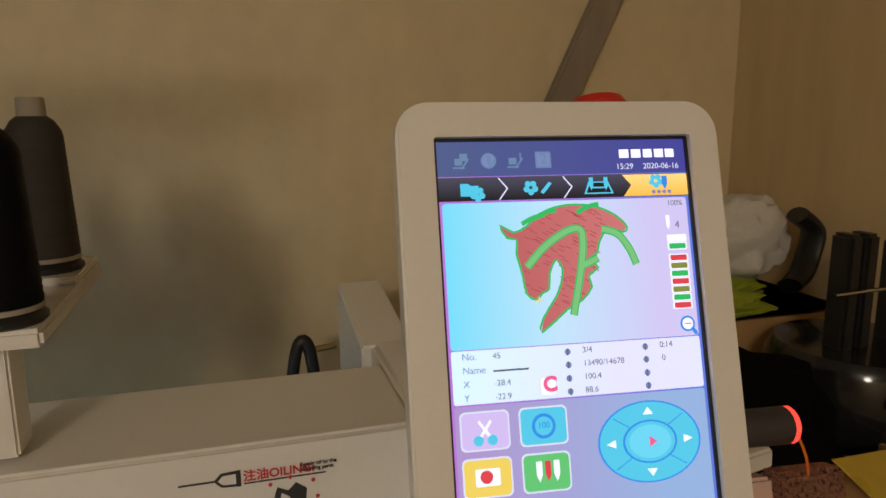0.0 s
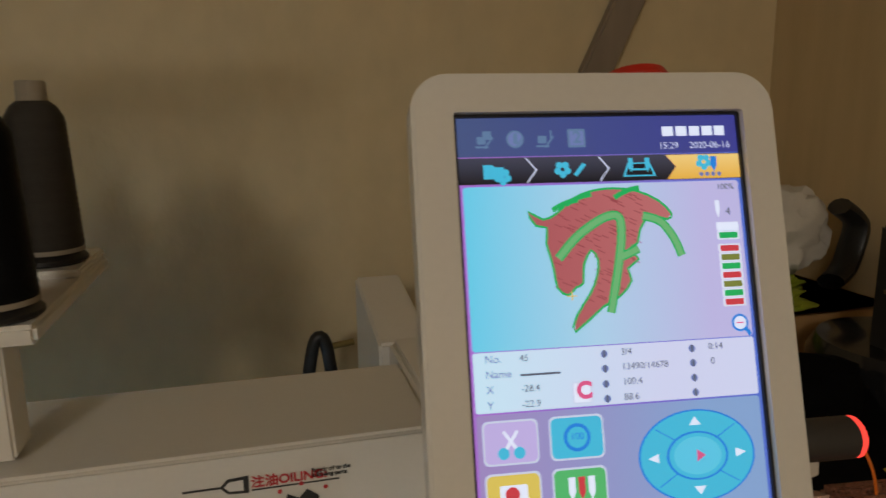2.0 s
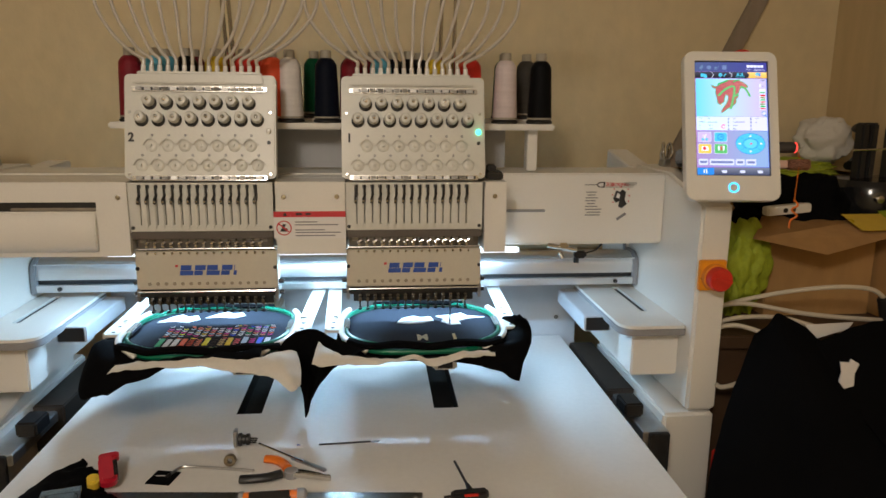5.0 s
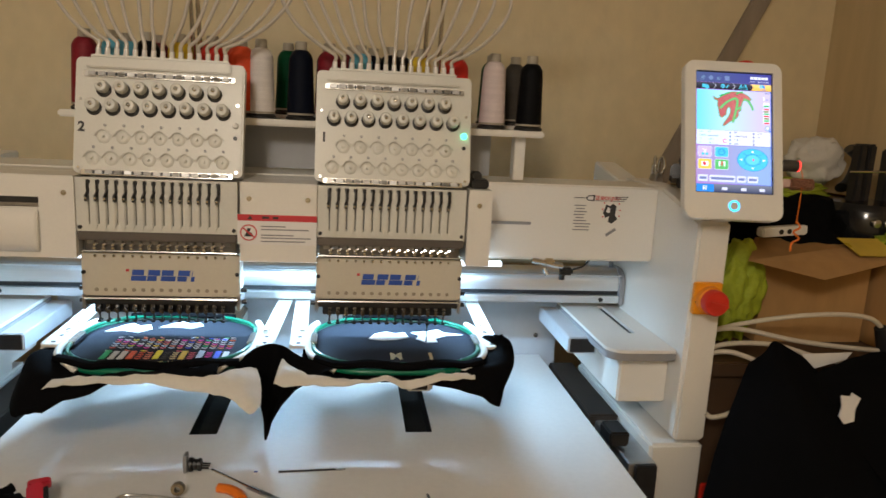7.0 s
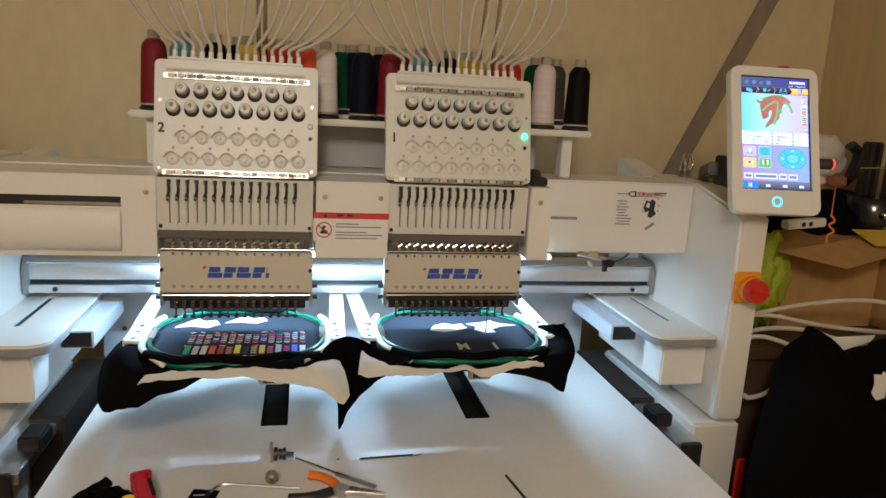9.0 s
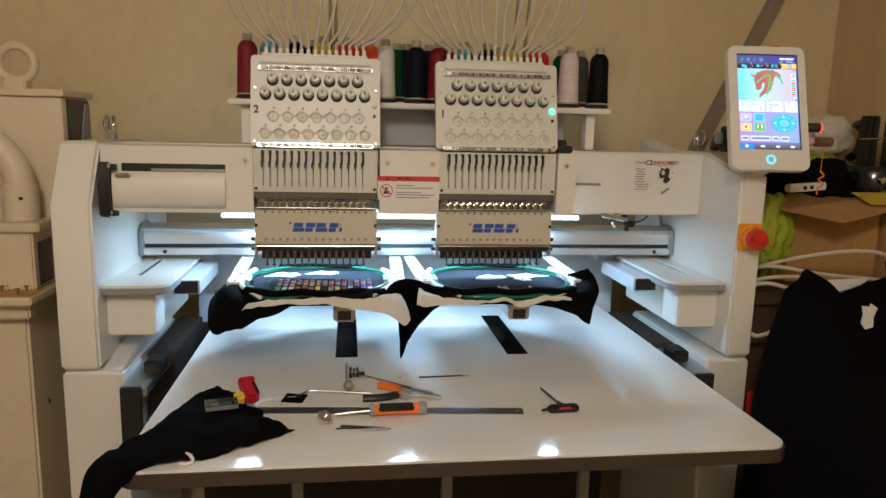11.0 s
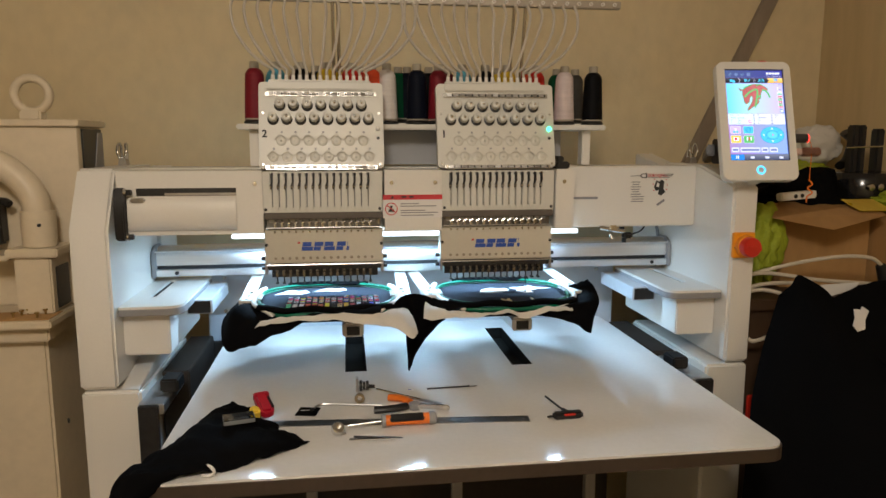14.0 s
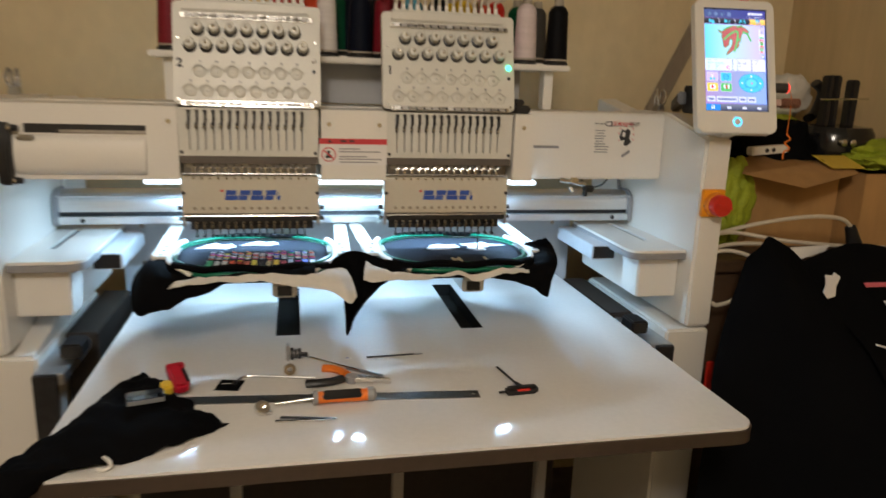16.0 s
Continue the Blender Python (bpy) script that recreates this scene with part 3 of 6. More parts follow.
def sewing_head():
    h = thing("sewing_head", (0, 0, 1.279), "cream fifteen-needle sewing head with steel guides", "sewing head", "sewing heads")
    part("front_plate", prism(rounded(-0.1395, 0.1395, 1.279, 1.470, 0.009, 4), 0.0, 0.026, "y", 0.003), CREAM, h)
    part("body", prism([(0.040, 1.2742), (0.150, 1.2742), (0.150, 1.440), (0.090, 1.440)], -0.125, 0.125, "x", 0.004), CREAM, h)
    # thread pegs along the top
    part("top_strip", box(-0.118, 0.112, 0.004, 0.03, 1.4702, 1.4765, 0.002), CREAM, h)
    for k in range(15):
        px = -0.1085 + 0.0152 * k
        part("peg", join(cyl((px, 0.014, 1.476), (px, 0.014, 1.490), 0.0048, 0.0042, 12, 0.0008)), WHITEPL, h)
    part("upper_lip", box(-0.121, 0.117, -0.0065, 0.001, 1.4515, 1.4675, 0.002), CREAM, h)
    # steel thread guide strips
    for gz in (1.4415, 1.2795):
        part("guide_strip", box(-0.124, 0.124, -0.006, 0.001, gz - 0.0045, gz + 0.0045, 0.001), STEEL, h)
        for k in range(15):
            gx = -0.1105 + 0.0157 * k
            tab_ = moved(box(-0.0056, 0.0056, -0.0016, 0.0012, -0.0034, 0.0034, 0.0006), Matrix.Translation((gx, -0.0072, gz)) @ Matrix.Rotation(radians(-((k * 7) % 23)), 4, "X") @ Matrix.Rotation(radians((k * 5) % 11 - 5), 4, "Z"))
            part("guide_tab", tab_, SATIN, h)
            part("tab_gap", box(gx + 0.0062, gx + 0.0094, -0.0075, -0.0055, gz - 0.0028, gz + 0.0028, 0.0004), BLACKMET, h)
    # tension knobs in two staggered rows
    knob = solid("knob", moved(lathe([(0.0, -0.001), (0.0098, 0), (0.0105, 0.002), (0.0090, 0.006), (0.0105, 0.009), (0.0098, 0.014), (0.0080, 0.0165), (0.0042, 0.017), (0.0036, 0.0145), (0.0, 0.0142)], 18), FRONT), CREAM)
    disc = solid("tension_disc", moved(lathe([(0.0122, -0.0005), (0.0126, 0.0005), (0.0122, 0.0015), (0.006, 0.004)], 20), FRONT), BLACKMET)
    pin = solid("pin", moved(lathe([(0.0032, 0.012), (0.0028, 0.020), (0.0012, 0.021)], 10), FRONT), STEEL)
    for row, (kz, n, x0) in enumerate(((1.4165, 7, -0.0925), (1.3860, 8, -0.1075))):
        for k in range(n):
            kx = x0 + 0.0304 * k
            a = part("tension_disc", disc, None, h)
            b = part("knob", knob, None, a)
            c = part("pin", pin, None, a)
            a.location = (kx, -0.0005, kz)
            b.location = (0, -0.003, 0.0030)
            c.location = (0, 0, 0.0030)
    # small guide eyelets and check-spring covers
    eye = solid("eyelet", moved(lathe([(0.0009, 0), (0.0024, 0), (0.0022, 0.0012), (0.0009, 0.0012)], 12, hollow=True), FRONT), GREYPL)
    cover = solid("roller_cover", moved(lathe([(0.0114, 0), (0.0098, 0.0012), (0.0060, 0.0020), (0.0030, 0.0022), (0.0026, 0.0017), (0.0, 0.0017)], 20), FRONT), CREAM)
    spring = solid("check_spring", join(tube([(-0.0145, 0, 0.001), (-0.010, -0.0015, 0.0075), (-0.004, -0.002, 0.0115), (0.003, -0.002, 0.0105), (0.009, -0.0015, 0.006), (0.0145, 0, 0.001)], 0.0009, 3, 6), cyl((0, -0.001, 0), (0, -0.0045, 0), 0.0022, 0.0018, 8)), CREAM)
    for ez, cz, n, x0 in ((1.358, 1.339, 7, -0.089), (1.3215, 1.303, 8, -0.1065)):
        for k in range(n):
            e = part("eyelet", eye, None, h)
            e.location = (x0 + 0.0305 * k, -0.0002, ez)
            c = part("roller_cover", cover, None, h)
            c.location = (x0 + 0.0305 * k - 0.001, -0.0002, cz)
            s = part("check_spring", spring, None, h)
            s.location = (x0 + 0.0305 * k - 0.001, -0.0035, cz)
    for sx, sz in ((-0.1295, 1.287), (0.1295, 1.287), (-0.1295, 1.40), (0.1295, 1.40)):
        part("screw", cyl((sx, 0.0, sz), (sx, -0.0016, sz), 0.0026, seg=10), STEEL, h)
    part("jack", cyl((0.1265, 0.001, 1.345), (0.1265, -0.002, 1.345), 0.0035, seg=12), BLACK, h, "small black socket")
    # window with take-up levers
    outline = [(-0.133, 1.180), (0.133, 1.180), (0.133, 1.272), (-0.133, 1.272)]
    wins = []
    for k in range(15):
        wx = -0.1115 + 0.0152 * k
        wins.append([(wx - 0.0011, 1.192), (wx - 0.0011, 1.234), (wx - 0.0042, 1.240), (wx - 0.0042, 1.268), (wx + 0.0034, 1.268), (wx + 0.0034, 1.240), (wx + 0.0011, 1.234), (wx + 0.0011, 1.192)])
    part("lever_cover", prism(outline, -0.024, -0.012, "y", 0.0, wins), CREAM, h)
    # grey sheet behind the slots gives the shaded depth by its colour
    part("lever_gap_shade", box(-0.131, 0.131, -0.0119, -0.009, 1.182, 1.270, 0), GREYPL, h, "grey sheet standing in for the shaded space behind the levers")
    rib = solid("rib", prism(rounded(-0.0053, 0.0053, 1.184, 1.262, (0.005, 0.005, 0.001, 0.001), 4), -0.0275, -0.0243, "y", 0.0012), CREAM)
    for k in range(14):
        r = part("rib", rib, None, h)
        r.location = (-0.1039 + 0.0152 * k, 0, 0)
    lever = solid("take_up_lever", join(box(-0.0006, 0.0022, -0.033, -0.020, 1.250, 1.269, 0.0008), moved(box(-0.0012, 0.0012, -0.033, -0.022, -0.007, 0.007, 0.0006), Matrix.Translation((-0.0008, 0, 1.246)) @ Matrix.Rotation(radians(28), 4, "Y")), box(-0.0042, -0.0012, -0.034, -0.024, 1.232, 1.242, 0.001)), BLACKMET)
    tip = solid("lever_tip", lathe([(0.0, -0.003), (0.0026, -0.0015), (0.0026, 0.0015), (0.0, 0.003)], 10), STEEL)
    for k in range(15):
        lv = part("take_up_lever", lever, None, h)
        lv.location = (-0.1115 + 0.0152 * k, 0, 0)
        tp = part("lever_tip", tip, None, lv)
        tp.location = (-0.002, -0.034, 1.238)
    for sx in (-0.127, 0.127):
        part("screw", cyl((sx, -0.024, 1.187), (sx, -0.0265, 1.187), 0.0034, seg=10), BLACKMET, h)
    # thread guide bar
    part("dark_bar", box(-0.132, 0.132, -0.027, 0.02, 1.165, 1.1798, 0.002), paint("smoky_plastic", (0.13, 0.115, 0.105), 0.2, vary=0.1), h)
    part("guide_bar", box(-0.128, 0.128, -0.020, 0.01, 1.140, 1.164, 0.0015), DARKSTEEL, h)
    for k in range(16):
        part("guide_leaf", moved(box(-0.0058, 0.0058, -0.0008, 0.0008, -0.004, 0.004, 0.0004), Matrix.Translation((-0.1161 + 0.0152 * k, -0.0225, 1.1595)) @ Matrix.Rotation(radians(-(k * 7) % 25 + 4), 4, "X")), SATIN, h)
    clipm = solid("guide_clip", join(cyl((-0.003, -0.026, 1.153), (0.005, -0.026, 1.158), 0.0028, seg=8), cyl((0, -0.02, 1.155), (0, -0.029, 1.155), 0.0022, seg=8), box(-0.003, 0.003, -0.030, -0.026, 1.147, 1.151, 0.001)), STEEL)
    for k in range(15):
        g = part("guide_clip", clipm, None, h)
        g.location = (-0.1085 + 0.0152 * k, 0, 0)
    part("guide_rod", cyl((-0.130, -0.028, 1.144), (0.130, -0.028, 1.144), 0.0018, seg=8), STEEL, h)
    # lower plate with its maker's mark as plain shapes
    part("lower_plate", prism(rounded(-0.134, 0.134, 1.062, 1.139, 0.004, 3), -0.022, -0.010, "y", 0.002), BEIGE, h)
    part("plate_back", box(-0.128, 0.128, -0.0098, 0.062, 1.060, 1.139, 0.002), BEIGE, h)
    dimple = solid("dimple", moved(lathe([(0.0036, 0), (0.0030, 0.0010), (0.0, 0.0012)], 10), FRONT), paint("tan_rivet", (0.34, 0.29, 0.22), 0.5))
    for k in range(15):
        d = part("dimple", dimple, None, h)
        d.location = (-0.110 + 0.0156 * k, -0.022, 1.0735)
        d2 = part("rivet", tip, None, h)
        d2.location = (-0.110 + 0.0156 * k, -0.0235, 1.1345)
    yl = -0.0222
    for k, (m0, m1) in enumerate(((-0.052, -0.027), (-0.025, -0.005), (-0.002, 0.023), (0.026, 0.046), (0.0495, 0.0555))):
        for z0, z1, cut in ((1.0905, 1.0995, 0.004 * (k % 2)), (1.1005, 1.1105, 0.005 * ((k + 1) % 2))):
            lean = (z0 - 1.0915) * 0.2
            part("mark", prism([(m0 + lean, z0), (m1 - cut + lean, z0), (m1 - cut + lean + 0.0014, z1), (m0 + lean + 0.0014, z1)], yl - 0.0006, yl + 0.0004, "y"), BLUE, h, "blue printed shape")
    part("mark", prism([(-0.0605, 1.107), (-0.055, 1.107), (-0.054, 1.1115), (-0.0595, 1.1115)], yl - 0.0006, yl + 0.0004, "y"), REDPRINT, h, "red printed shape")
    for q in (-1, 1):
        part("plate_screw", cyl((q * 0.130, -0.022, 1.105), (q * 0.130, -0.026, 1.105), 0.0036, seg=12, bev=0.0008), BLACKMET, h)
        for sz in (1.072, 1.05):
            part("side_screw", cyl((q * 0.134, -0.005, sz), (q * 0.144, -0.005, sz), 0.0045, seg=10), BLACKMET, h)
        part("end_plate", box(q * 0.132 - 0.003, q * 0.132 + 0.003, -0.024, 0.03, 1.036, 1.066, 0.002), WORNSTEEL, h)
    # needle clamps and needles
    part("clamp_rail", box(-0.130, 0.130, -0.024, 0.02, 1.047, 1.0605, 0.002), BLACKMET, h)
    part("rail_rod", cyl((-0.130, -0.026, 1.0585), (0.130, -0.026, 1.0585), 0.0022, seg=8), STEEL, h)
    clampm = solid("needle_clamp", join(box(-0.0034, 0.0034, -0.021, -0.009, 1.030, 1.047, 0.0015), cyl((0, -0.022, 1.039), (0, -0.027, 1.039), 0.003, seg=8)), DARKSTEEL)
    footm = solid("presser_foot", join(cyl((0, -0.015, 1.030), (0, -0.015, 1.017), 0.0017, seg=8), box(-0.0035, 0.0035, -0.022, -0.008, 1.014, 1.018, 0.001)), BLACKMET)
    for k in range(15):
        c = part("needle_clamp", clampm, None, h)
        c.location = (-0.1085 + 0.0152 * k, 0, 0)
        f = part("presser_foot", footm, None, h)
        f.location = (-0.1085 + 0.0152 * k, 0, 0)
    part("hook_bar", box(-0.122, 0.122, 0.0, 0.004, 1.026, 1.044, 0.001), BLACKMET, h)
    # the tension panel leans back; the lower plates stand a little behind the lever cover
    for ob in h.children:
        z = ob.location.z + sum(v.co.z for v in ob.data.vertices) / len(ob.data.vertices)
        if ob.name.split(".")[0] != "body":
            ob.matrix_basis = (LEAN if z > 1.277 else Matrix.Translation((0, 0.024 if z > 1.166 else 0.036, 0))) @ ob.matrix_basis
    return h


LEAN = Matrix.Translation((0, 0.010, 1.28)) @ Matrix.Rotation(radians(-12.7), 4, "X") @ Matrix.Diagonal((1, 1, 1.035, 1)) @ Matrix.Translation((0, 0, -1.28))
head = sewing_head()
HX = {"1": 0.334, "2": -0.069}
second = copy_thing(head, pose(HX["2"], 0, 1.279))
head.location.x = HX["1"]
head["label"] = "cream fifteen-needle sewing head marked 1 with lit green lamp"
second["label"] = "cream fifteen-needle sewing head marked 2 with unlit lamp"
for no, h in (("1", head), ("2", second)):
    p = part("number", lettering(no, 0.0225, Matrix.Translation((HX[no] - (0.1325 if no == "2" else 0.1300), -0.0006, 1.347)) @ FRONT, 0.0004, bold=0.0007), INK, h, "black printed number")
    p.matrix_basis = LEAN @ p.matrix_basis
    led = moved(lathe([(0.0052, 0), (0.0052, 0.002), (0.0035, 0.0045), (0.0, 0.005)], 16), Matrix.Translation((HX[no] + 0.1265, -0.0002, 1.366)) @ FRONT)
    p = part("status_lamp", led, LEDGREEN if no == "1" else WHITEPL, h, "lit green lamp" if no == "1" else "unlit clear lamp")
    p.matrix_basis = LEAN @ p.matrix_basis
# the needle that is down in head 1
ndl = thing("needle_bar", (0.408, 0.022, 0.98), "thin steel needle bar lowered to the cloth", "needle")
part("needle", cyl((0.408, 0.022, 1.04), (0.408, 0.022, 0.978), 0.0018, 0.001, 8), BLACKMET, ndl)

# ---- thread shelf, cones and thread tree ----
shelf = thing("cone_shelf", (0.185, 0.2, 1.368), "white metal shelf for thread cones above the beam", "shelf")
part("board", box(-0.272, 0.638, 0.126, 0.350, 1.367, 1.380, 0.003), SHELL, shelf)
part("step", box(-0.255, 0.636, 0.255, 0.349, 1.3802, 1.3868, 0.002), SHELL, shelf)
part("back_panel", box(-0.20, 0.55, 0.225, 0.235, 1.280, 1.3665, 0.001), paint("grey_enamel", (0.42, 0.43, 0.45), 0.45, vary=0.05), shelf, "grey sheet panel")
for px in (-0.235, 0.597):
    part("post", box(px - 0.011, px + 0.011, 0.155, 0.19, 1.2795, 1.3665, 0.002), SHELL, shelf)


def thread_cone(material, label):
    c = thing("thread_cone", (0, 0, 1.38), label, "thread cone", "thread cones on the shelf")
    part("cushion", lathe([(0.026, 1.3802), (0.0282, 1.382), (0.0282, 1.385), (0.024, 1.389)], 28), BLACK, c, "dark foam disc")
    part("rim", lathe([(0.0235, 1.3892), (0.0262, 1.3895), (0.0262, 1.3930), (0.0235, 1.3935)], 28), WAXCORE, c, "pale cone rim")
    prof = [(0.0190, 1.387), (0.0248, 1.389), (0.0258, 1.394)]
    random.seed(len(label))
    for k in range(1, 40):
        f = k / 40
        prof.append((0.0258 - 0.0040 * f + 0.0005 * (k % 2), 1.394 + 0.100 * f))
    prof += [(0.0212, 1.498), (0.0165, 1.506), (0.0115, 1.510)]
    part("winding", lathe(prof, 28), material, c, smooth=60)
    part("core", lathe([(0.0112, 1.5098), (0.0108, 1.524), (0.0098, 1.5255), (0.0062, 1.5255), (0.006, 1.515)], 20), WAXCORE, c, "grey plastic cone core")
    return c


COLOURS = {"white": (0.72, 0.68, 0.66), "pink_white": (0.70, 0.60, 0.60), "dark_green": (0.005, 0.07, 0.03), "black": (0.006, 0.006, 0.007), "navy": (0.006, 0.008, 0.016),
           "dark_red": (0.20, 0.012, 0.022), "red": (0.62, 0.03, 0.02), "orange_red": (0.75, 0.09, 0.03), "grey_green": (0.060, 0.055, 0.048), "sky_blue": (0.12, 0.42, 0.58), "yellow": (0.72, 0.50, 0.03), "wine": (0.13, 0.012, 0.02)}
protos = {}
for cname, rgb in COLOURS.items():
    protos[cname] = thread_cone(paint("thread_" + cname, rgb, 0.45, vary=0.18, grain=900, bump=0.12, spots=30, stretch=(0.2, 0.2, 3.0), spec=0.2 if max(rgb) > 0.1 else 0.06), cname.replace("_", " ") + " thread wound on a tall cone on the shelf")
row_front = [(-0.228, "dark_red"), (-0.178, "sky_blue"), (-0.118, "black"), (-0.06, "yellow"), (-0.002, "red"), (0.05, "orange_red"), (0.086, "white"), (0.160, "navy"), (0.213, "dark_red"),
             (0.272, "sky_blue"), (0.330, "black"), (0.385, "yellow"), (0.459, "red"), (0.534, "pink_white"), (0.609, "black")]
row_back = [(-0.195, "sky_blue"), (-0.135, "wine"), (-0.09, "black"), (-0.03, "yellow"), (0.022, "red"), (0.124, "dark_green"), (0.148, "navy"), (0.205, "black"),
            (0.255, "wine"), (0.30, "navy"), (0.36, "black"), (0.390, "yellow"), (0.470, "orange_red"), (0.555, "dark_green"), (0.607, "grey_green")]
used = set()
for y, row in ((0.152, row_front), (0.292, row_back)):
    for x, cname in row:
        p = protos[cname]
        if cname in used:
            copy_thing(p, pose(x, y, 1.38 if y < 0.2 else 1.387, 0, 0, 37 * x * 100))
        else:
            p.location = (x, y, 1.38 if y < 0.2 else 1.387)
            used.add(cname)

tree = thing("thread_tree", (0.19, 0.13, 1.38), "steel thread tree bar with guide holes on two poles", "thread tree")
part("bar", box(-0.275, 0.664, 0.122, 0.142, 1.662, 1.680, 0.0015), paint("bar_enamel", (0.42, 0.37, 0.30), 0.45, 0.3), tree)
for px in (-0.041, -0.028, 0.397, 0.425):
    part("pole", cyl((px, 0.20 + 0.3 * abs(px % 0.02), 1.3805), (px, 0.132, 1.664), 0.0042, seg=12), STEEL, tree)
for k in range(31):
    gx = -0.262 + 0.0303 * k
    part("guide_ring", lathe([(0.0026, 0), (0.0046, 0), (0.0046, 0.004), (0.0026, 0.004)], 12, Matrix.Translation((gx, 0.1215, 1.671)) @ FRONT, True), WHITEPL, tree)

# clear tubes from the bar down to each head
random.seed(11)
for no in ("2", "1"):
    for k in range(15):
        tx = HX[no] - 0.1085 + 0.0152 * k
        bxp = HX[no] - 0.196 + 0.0295 * k - (0.008 if no == "1" else 0)
        by = 0.118
        jx = random.uniform(-0.006, 0.006)
        spread = bxp - tx
        line = [(bxp, by, 1.664), (bxp + 0.004 * math.copysign(1, spread), 0.100, 1.635), (bxp - 0.06 * spread + jx, 0.092, 1.590), (tx + 0.62 * spread + jx, 0.082, 1.545), (tx + 0.26 * spread, 0.074, 1.514), (tx, 0.072, 1.500), (tx, 0.070, 1.488)]
        t = whole("thread_tube", tube(line, 0.0035, 5, 8), TUBE, "milky clear plastic thread tube leading to a head", "thread tube", "thread tubes")

# ---- control panel ----
xr = Vector((0.137, -0.015, 0.0)).normalized()
up = Vector((0.009, 0.064, 0.208))
up = (up - xr * up.dot(xr)).normalized()
nrm = xr.cross(up)
turn = Matrix((xr, up, nrm)).transposed()  # its own axes: right, up, towards the viewer
PC = Vector((0.9272, -0.0655, 1.3990))
panel = thing("control_panel", PC, "white touch-screen control panel with a horse design on screen", "control panel", turn=turn)
SW, SH = 0.0678, 0.1085
hole = rounded(-SW - 0.0015, SW + 0.0015, -SH - 0.0015, SH + 0.0015, 0.001, 1)[::-1]
part("bezel", prism(rounded(-0.0868, 0.0845, -0.1548, 0.1270, 0.016, 8), -0.012, 0.0045, "z", 0.0, [hole]), SHELL, panel)
part("bezel_rim", prism(rounded(-0.0883, 0.0860, -0.1563, 0.1285, 0.0175, 8), -0.016, 0.0025, "z", 0.003, [rounded(-0.0868, 0.0845, -0.1548, 0.1270, 0.016, 8)[::-1]]), SHELL, panel)
part("back_shell", prism(rounded(-0.0800, 0.0830, -0.1500, 0.1225, 0.015, 8), -0.034, -0.013, "z", 0.006), SHELL, panel)
part("screen_frame", prism(rounded(-SW - 0.0014, SW + 0.0014, -SH - 0.0014, SH + 0.0014, 0.001, 1), -0.0119, 0.0012, "z", 0.0, [rounded(-SW, SW, -SH, SH, 0.0005, 1)[::-1]]), BLACK, panel, "black screen border")
part("glow_button", lathe([(0.0072, 0.0046), (0.0098, 0.0046), (0.0098, 0.0056), (0.0072, 0.0056)], 28, Matrix.Translation((-0.0015, -0.1325, 0)), True), BLUEGLOW, panel, "glowing blue button ring")
part("button_centre", lathe([(0.0070, 0.0046), (0.0068, 0.0052), (0.0, 0.0053)], 24, Matrix.Translation((-0.0015, -0.1325, 0))), WHITEPL, panel)
part("stop_button", join(lathe([(0.0105, 0), (0.0105, 0.004), (0.0165, 0.005), (0.0180, 0.009), (0.0150, 0.0135), (0.0, 0.0145)], 24, Matrix.Translation((0.033, 0.1262, -0.030)) @ Matrix.Rotation(radians(-90), 4, "X"))), RED, panel, "red emergency stop button")
disp = part("display", prism(rounded(-SW, SW, -SH, SH, 0.0005, 1), -0.0110, -0.0006, "z"), glow("screen_violet", (0.10, 0.17, 0.62), 0.95, (0.42, 0.16, 0.60), 0, SW, -SW), panel, "lit screen")



def ui(name, outline, material, layer=1, label=""):
    """A flat shape on the screen; u runs 0 to 1 rightwards, v 0 to 1 downwards."""
    pts = [(-SW + 2 * SW * u, SH - 2 * SH * v) for u, v in outline]
    z = -0.0006 + 0.00012 * layer
    return part(name, prism(pts, z - 0.0002, z, "z"), material, disp, label)


def rect(u0, v0, u1, v1, r=0.0, n=4):
    k = SW / SH
    out = rounded(u0, u1, v0 / k, v1 / k, r, n) if r else [(u0, v0 / k), (u1, v0 / k), (u1, v1 / k), (u0, v1 / k)]
    return [(u, v * k) for u, v in out]


def disc(u, v, r, n=24, squash=1.0):
    return [(u + r * math.cos(2 * math.pi * k / n), v + r * squash * (SW / SH) * math.sin(2 * math.pi * k / n)) for k in range(n)]


def word(body, u, v, size, material, layer=5, align="LEFT", bold=0.0):
    m = Matrix.Translation((-SW + 2 * SW * u, SH - 2 * SH * v, -0.0006 + 0.00012 * layer))
    return part("readout", lettering(body, size, m, 0.00005, align, bold), material, disp)


def lit(name, c, s=1.0):
    return glow("screen_" + name, c, s)


L_WHITE, L_PALE, L_GREY, L_DARK = lit("white", (0.85, 0.87, 1.0)), lit("pale", (0.62, 0.64, 0.80)), lit("grey", (0.10, 0.11, 0.15)), lit("dark", (0.006, 0.006, 0.012))
L_CYAN, L_BLUE, L_RED, L_GREEN, L_ORANGE, L_PINK = lit("cyan", (0.07, 0.50, 0.70)), lit("blue", (0.02, 0.22, 0.70)), lit("red", (0.62, 0.045, 0.06)), lit("green", (0.02, 0.42, 0.10)), lit("orange", (0.85, 0.50, 0.10)), lit("pink", (0.75, 0.10, 0.25))
L_LILAC, L_YELLOW, L_OLIVE, L_LEAF, L_SLATE = lit("lilac", (0.56, 0.44, 0.76)), lit("yellow", (0.75, 0.55, 0.10)), lit("olive", (0.20, 0.22, 0.04)), lit("leaf", (0.10, 0.48, 0.15)), lit("slate", (0.16, 0.20, 0.42))
L_ICON = lit("icon", (0.12, 0.20, 0.34))
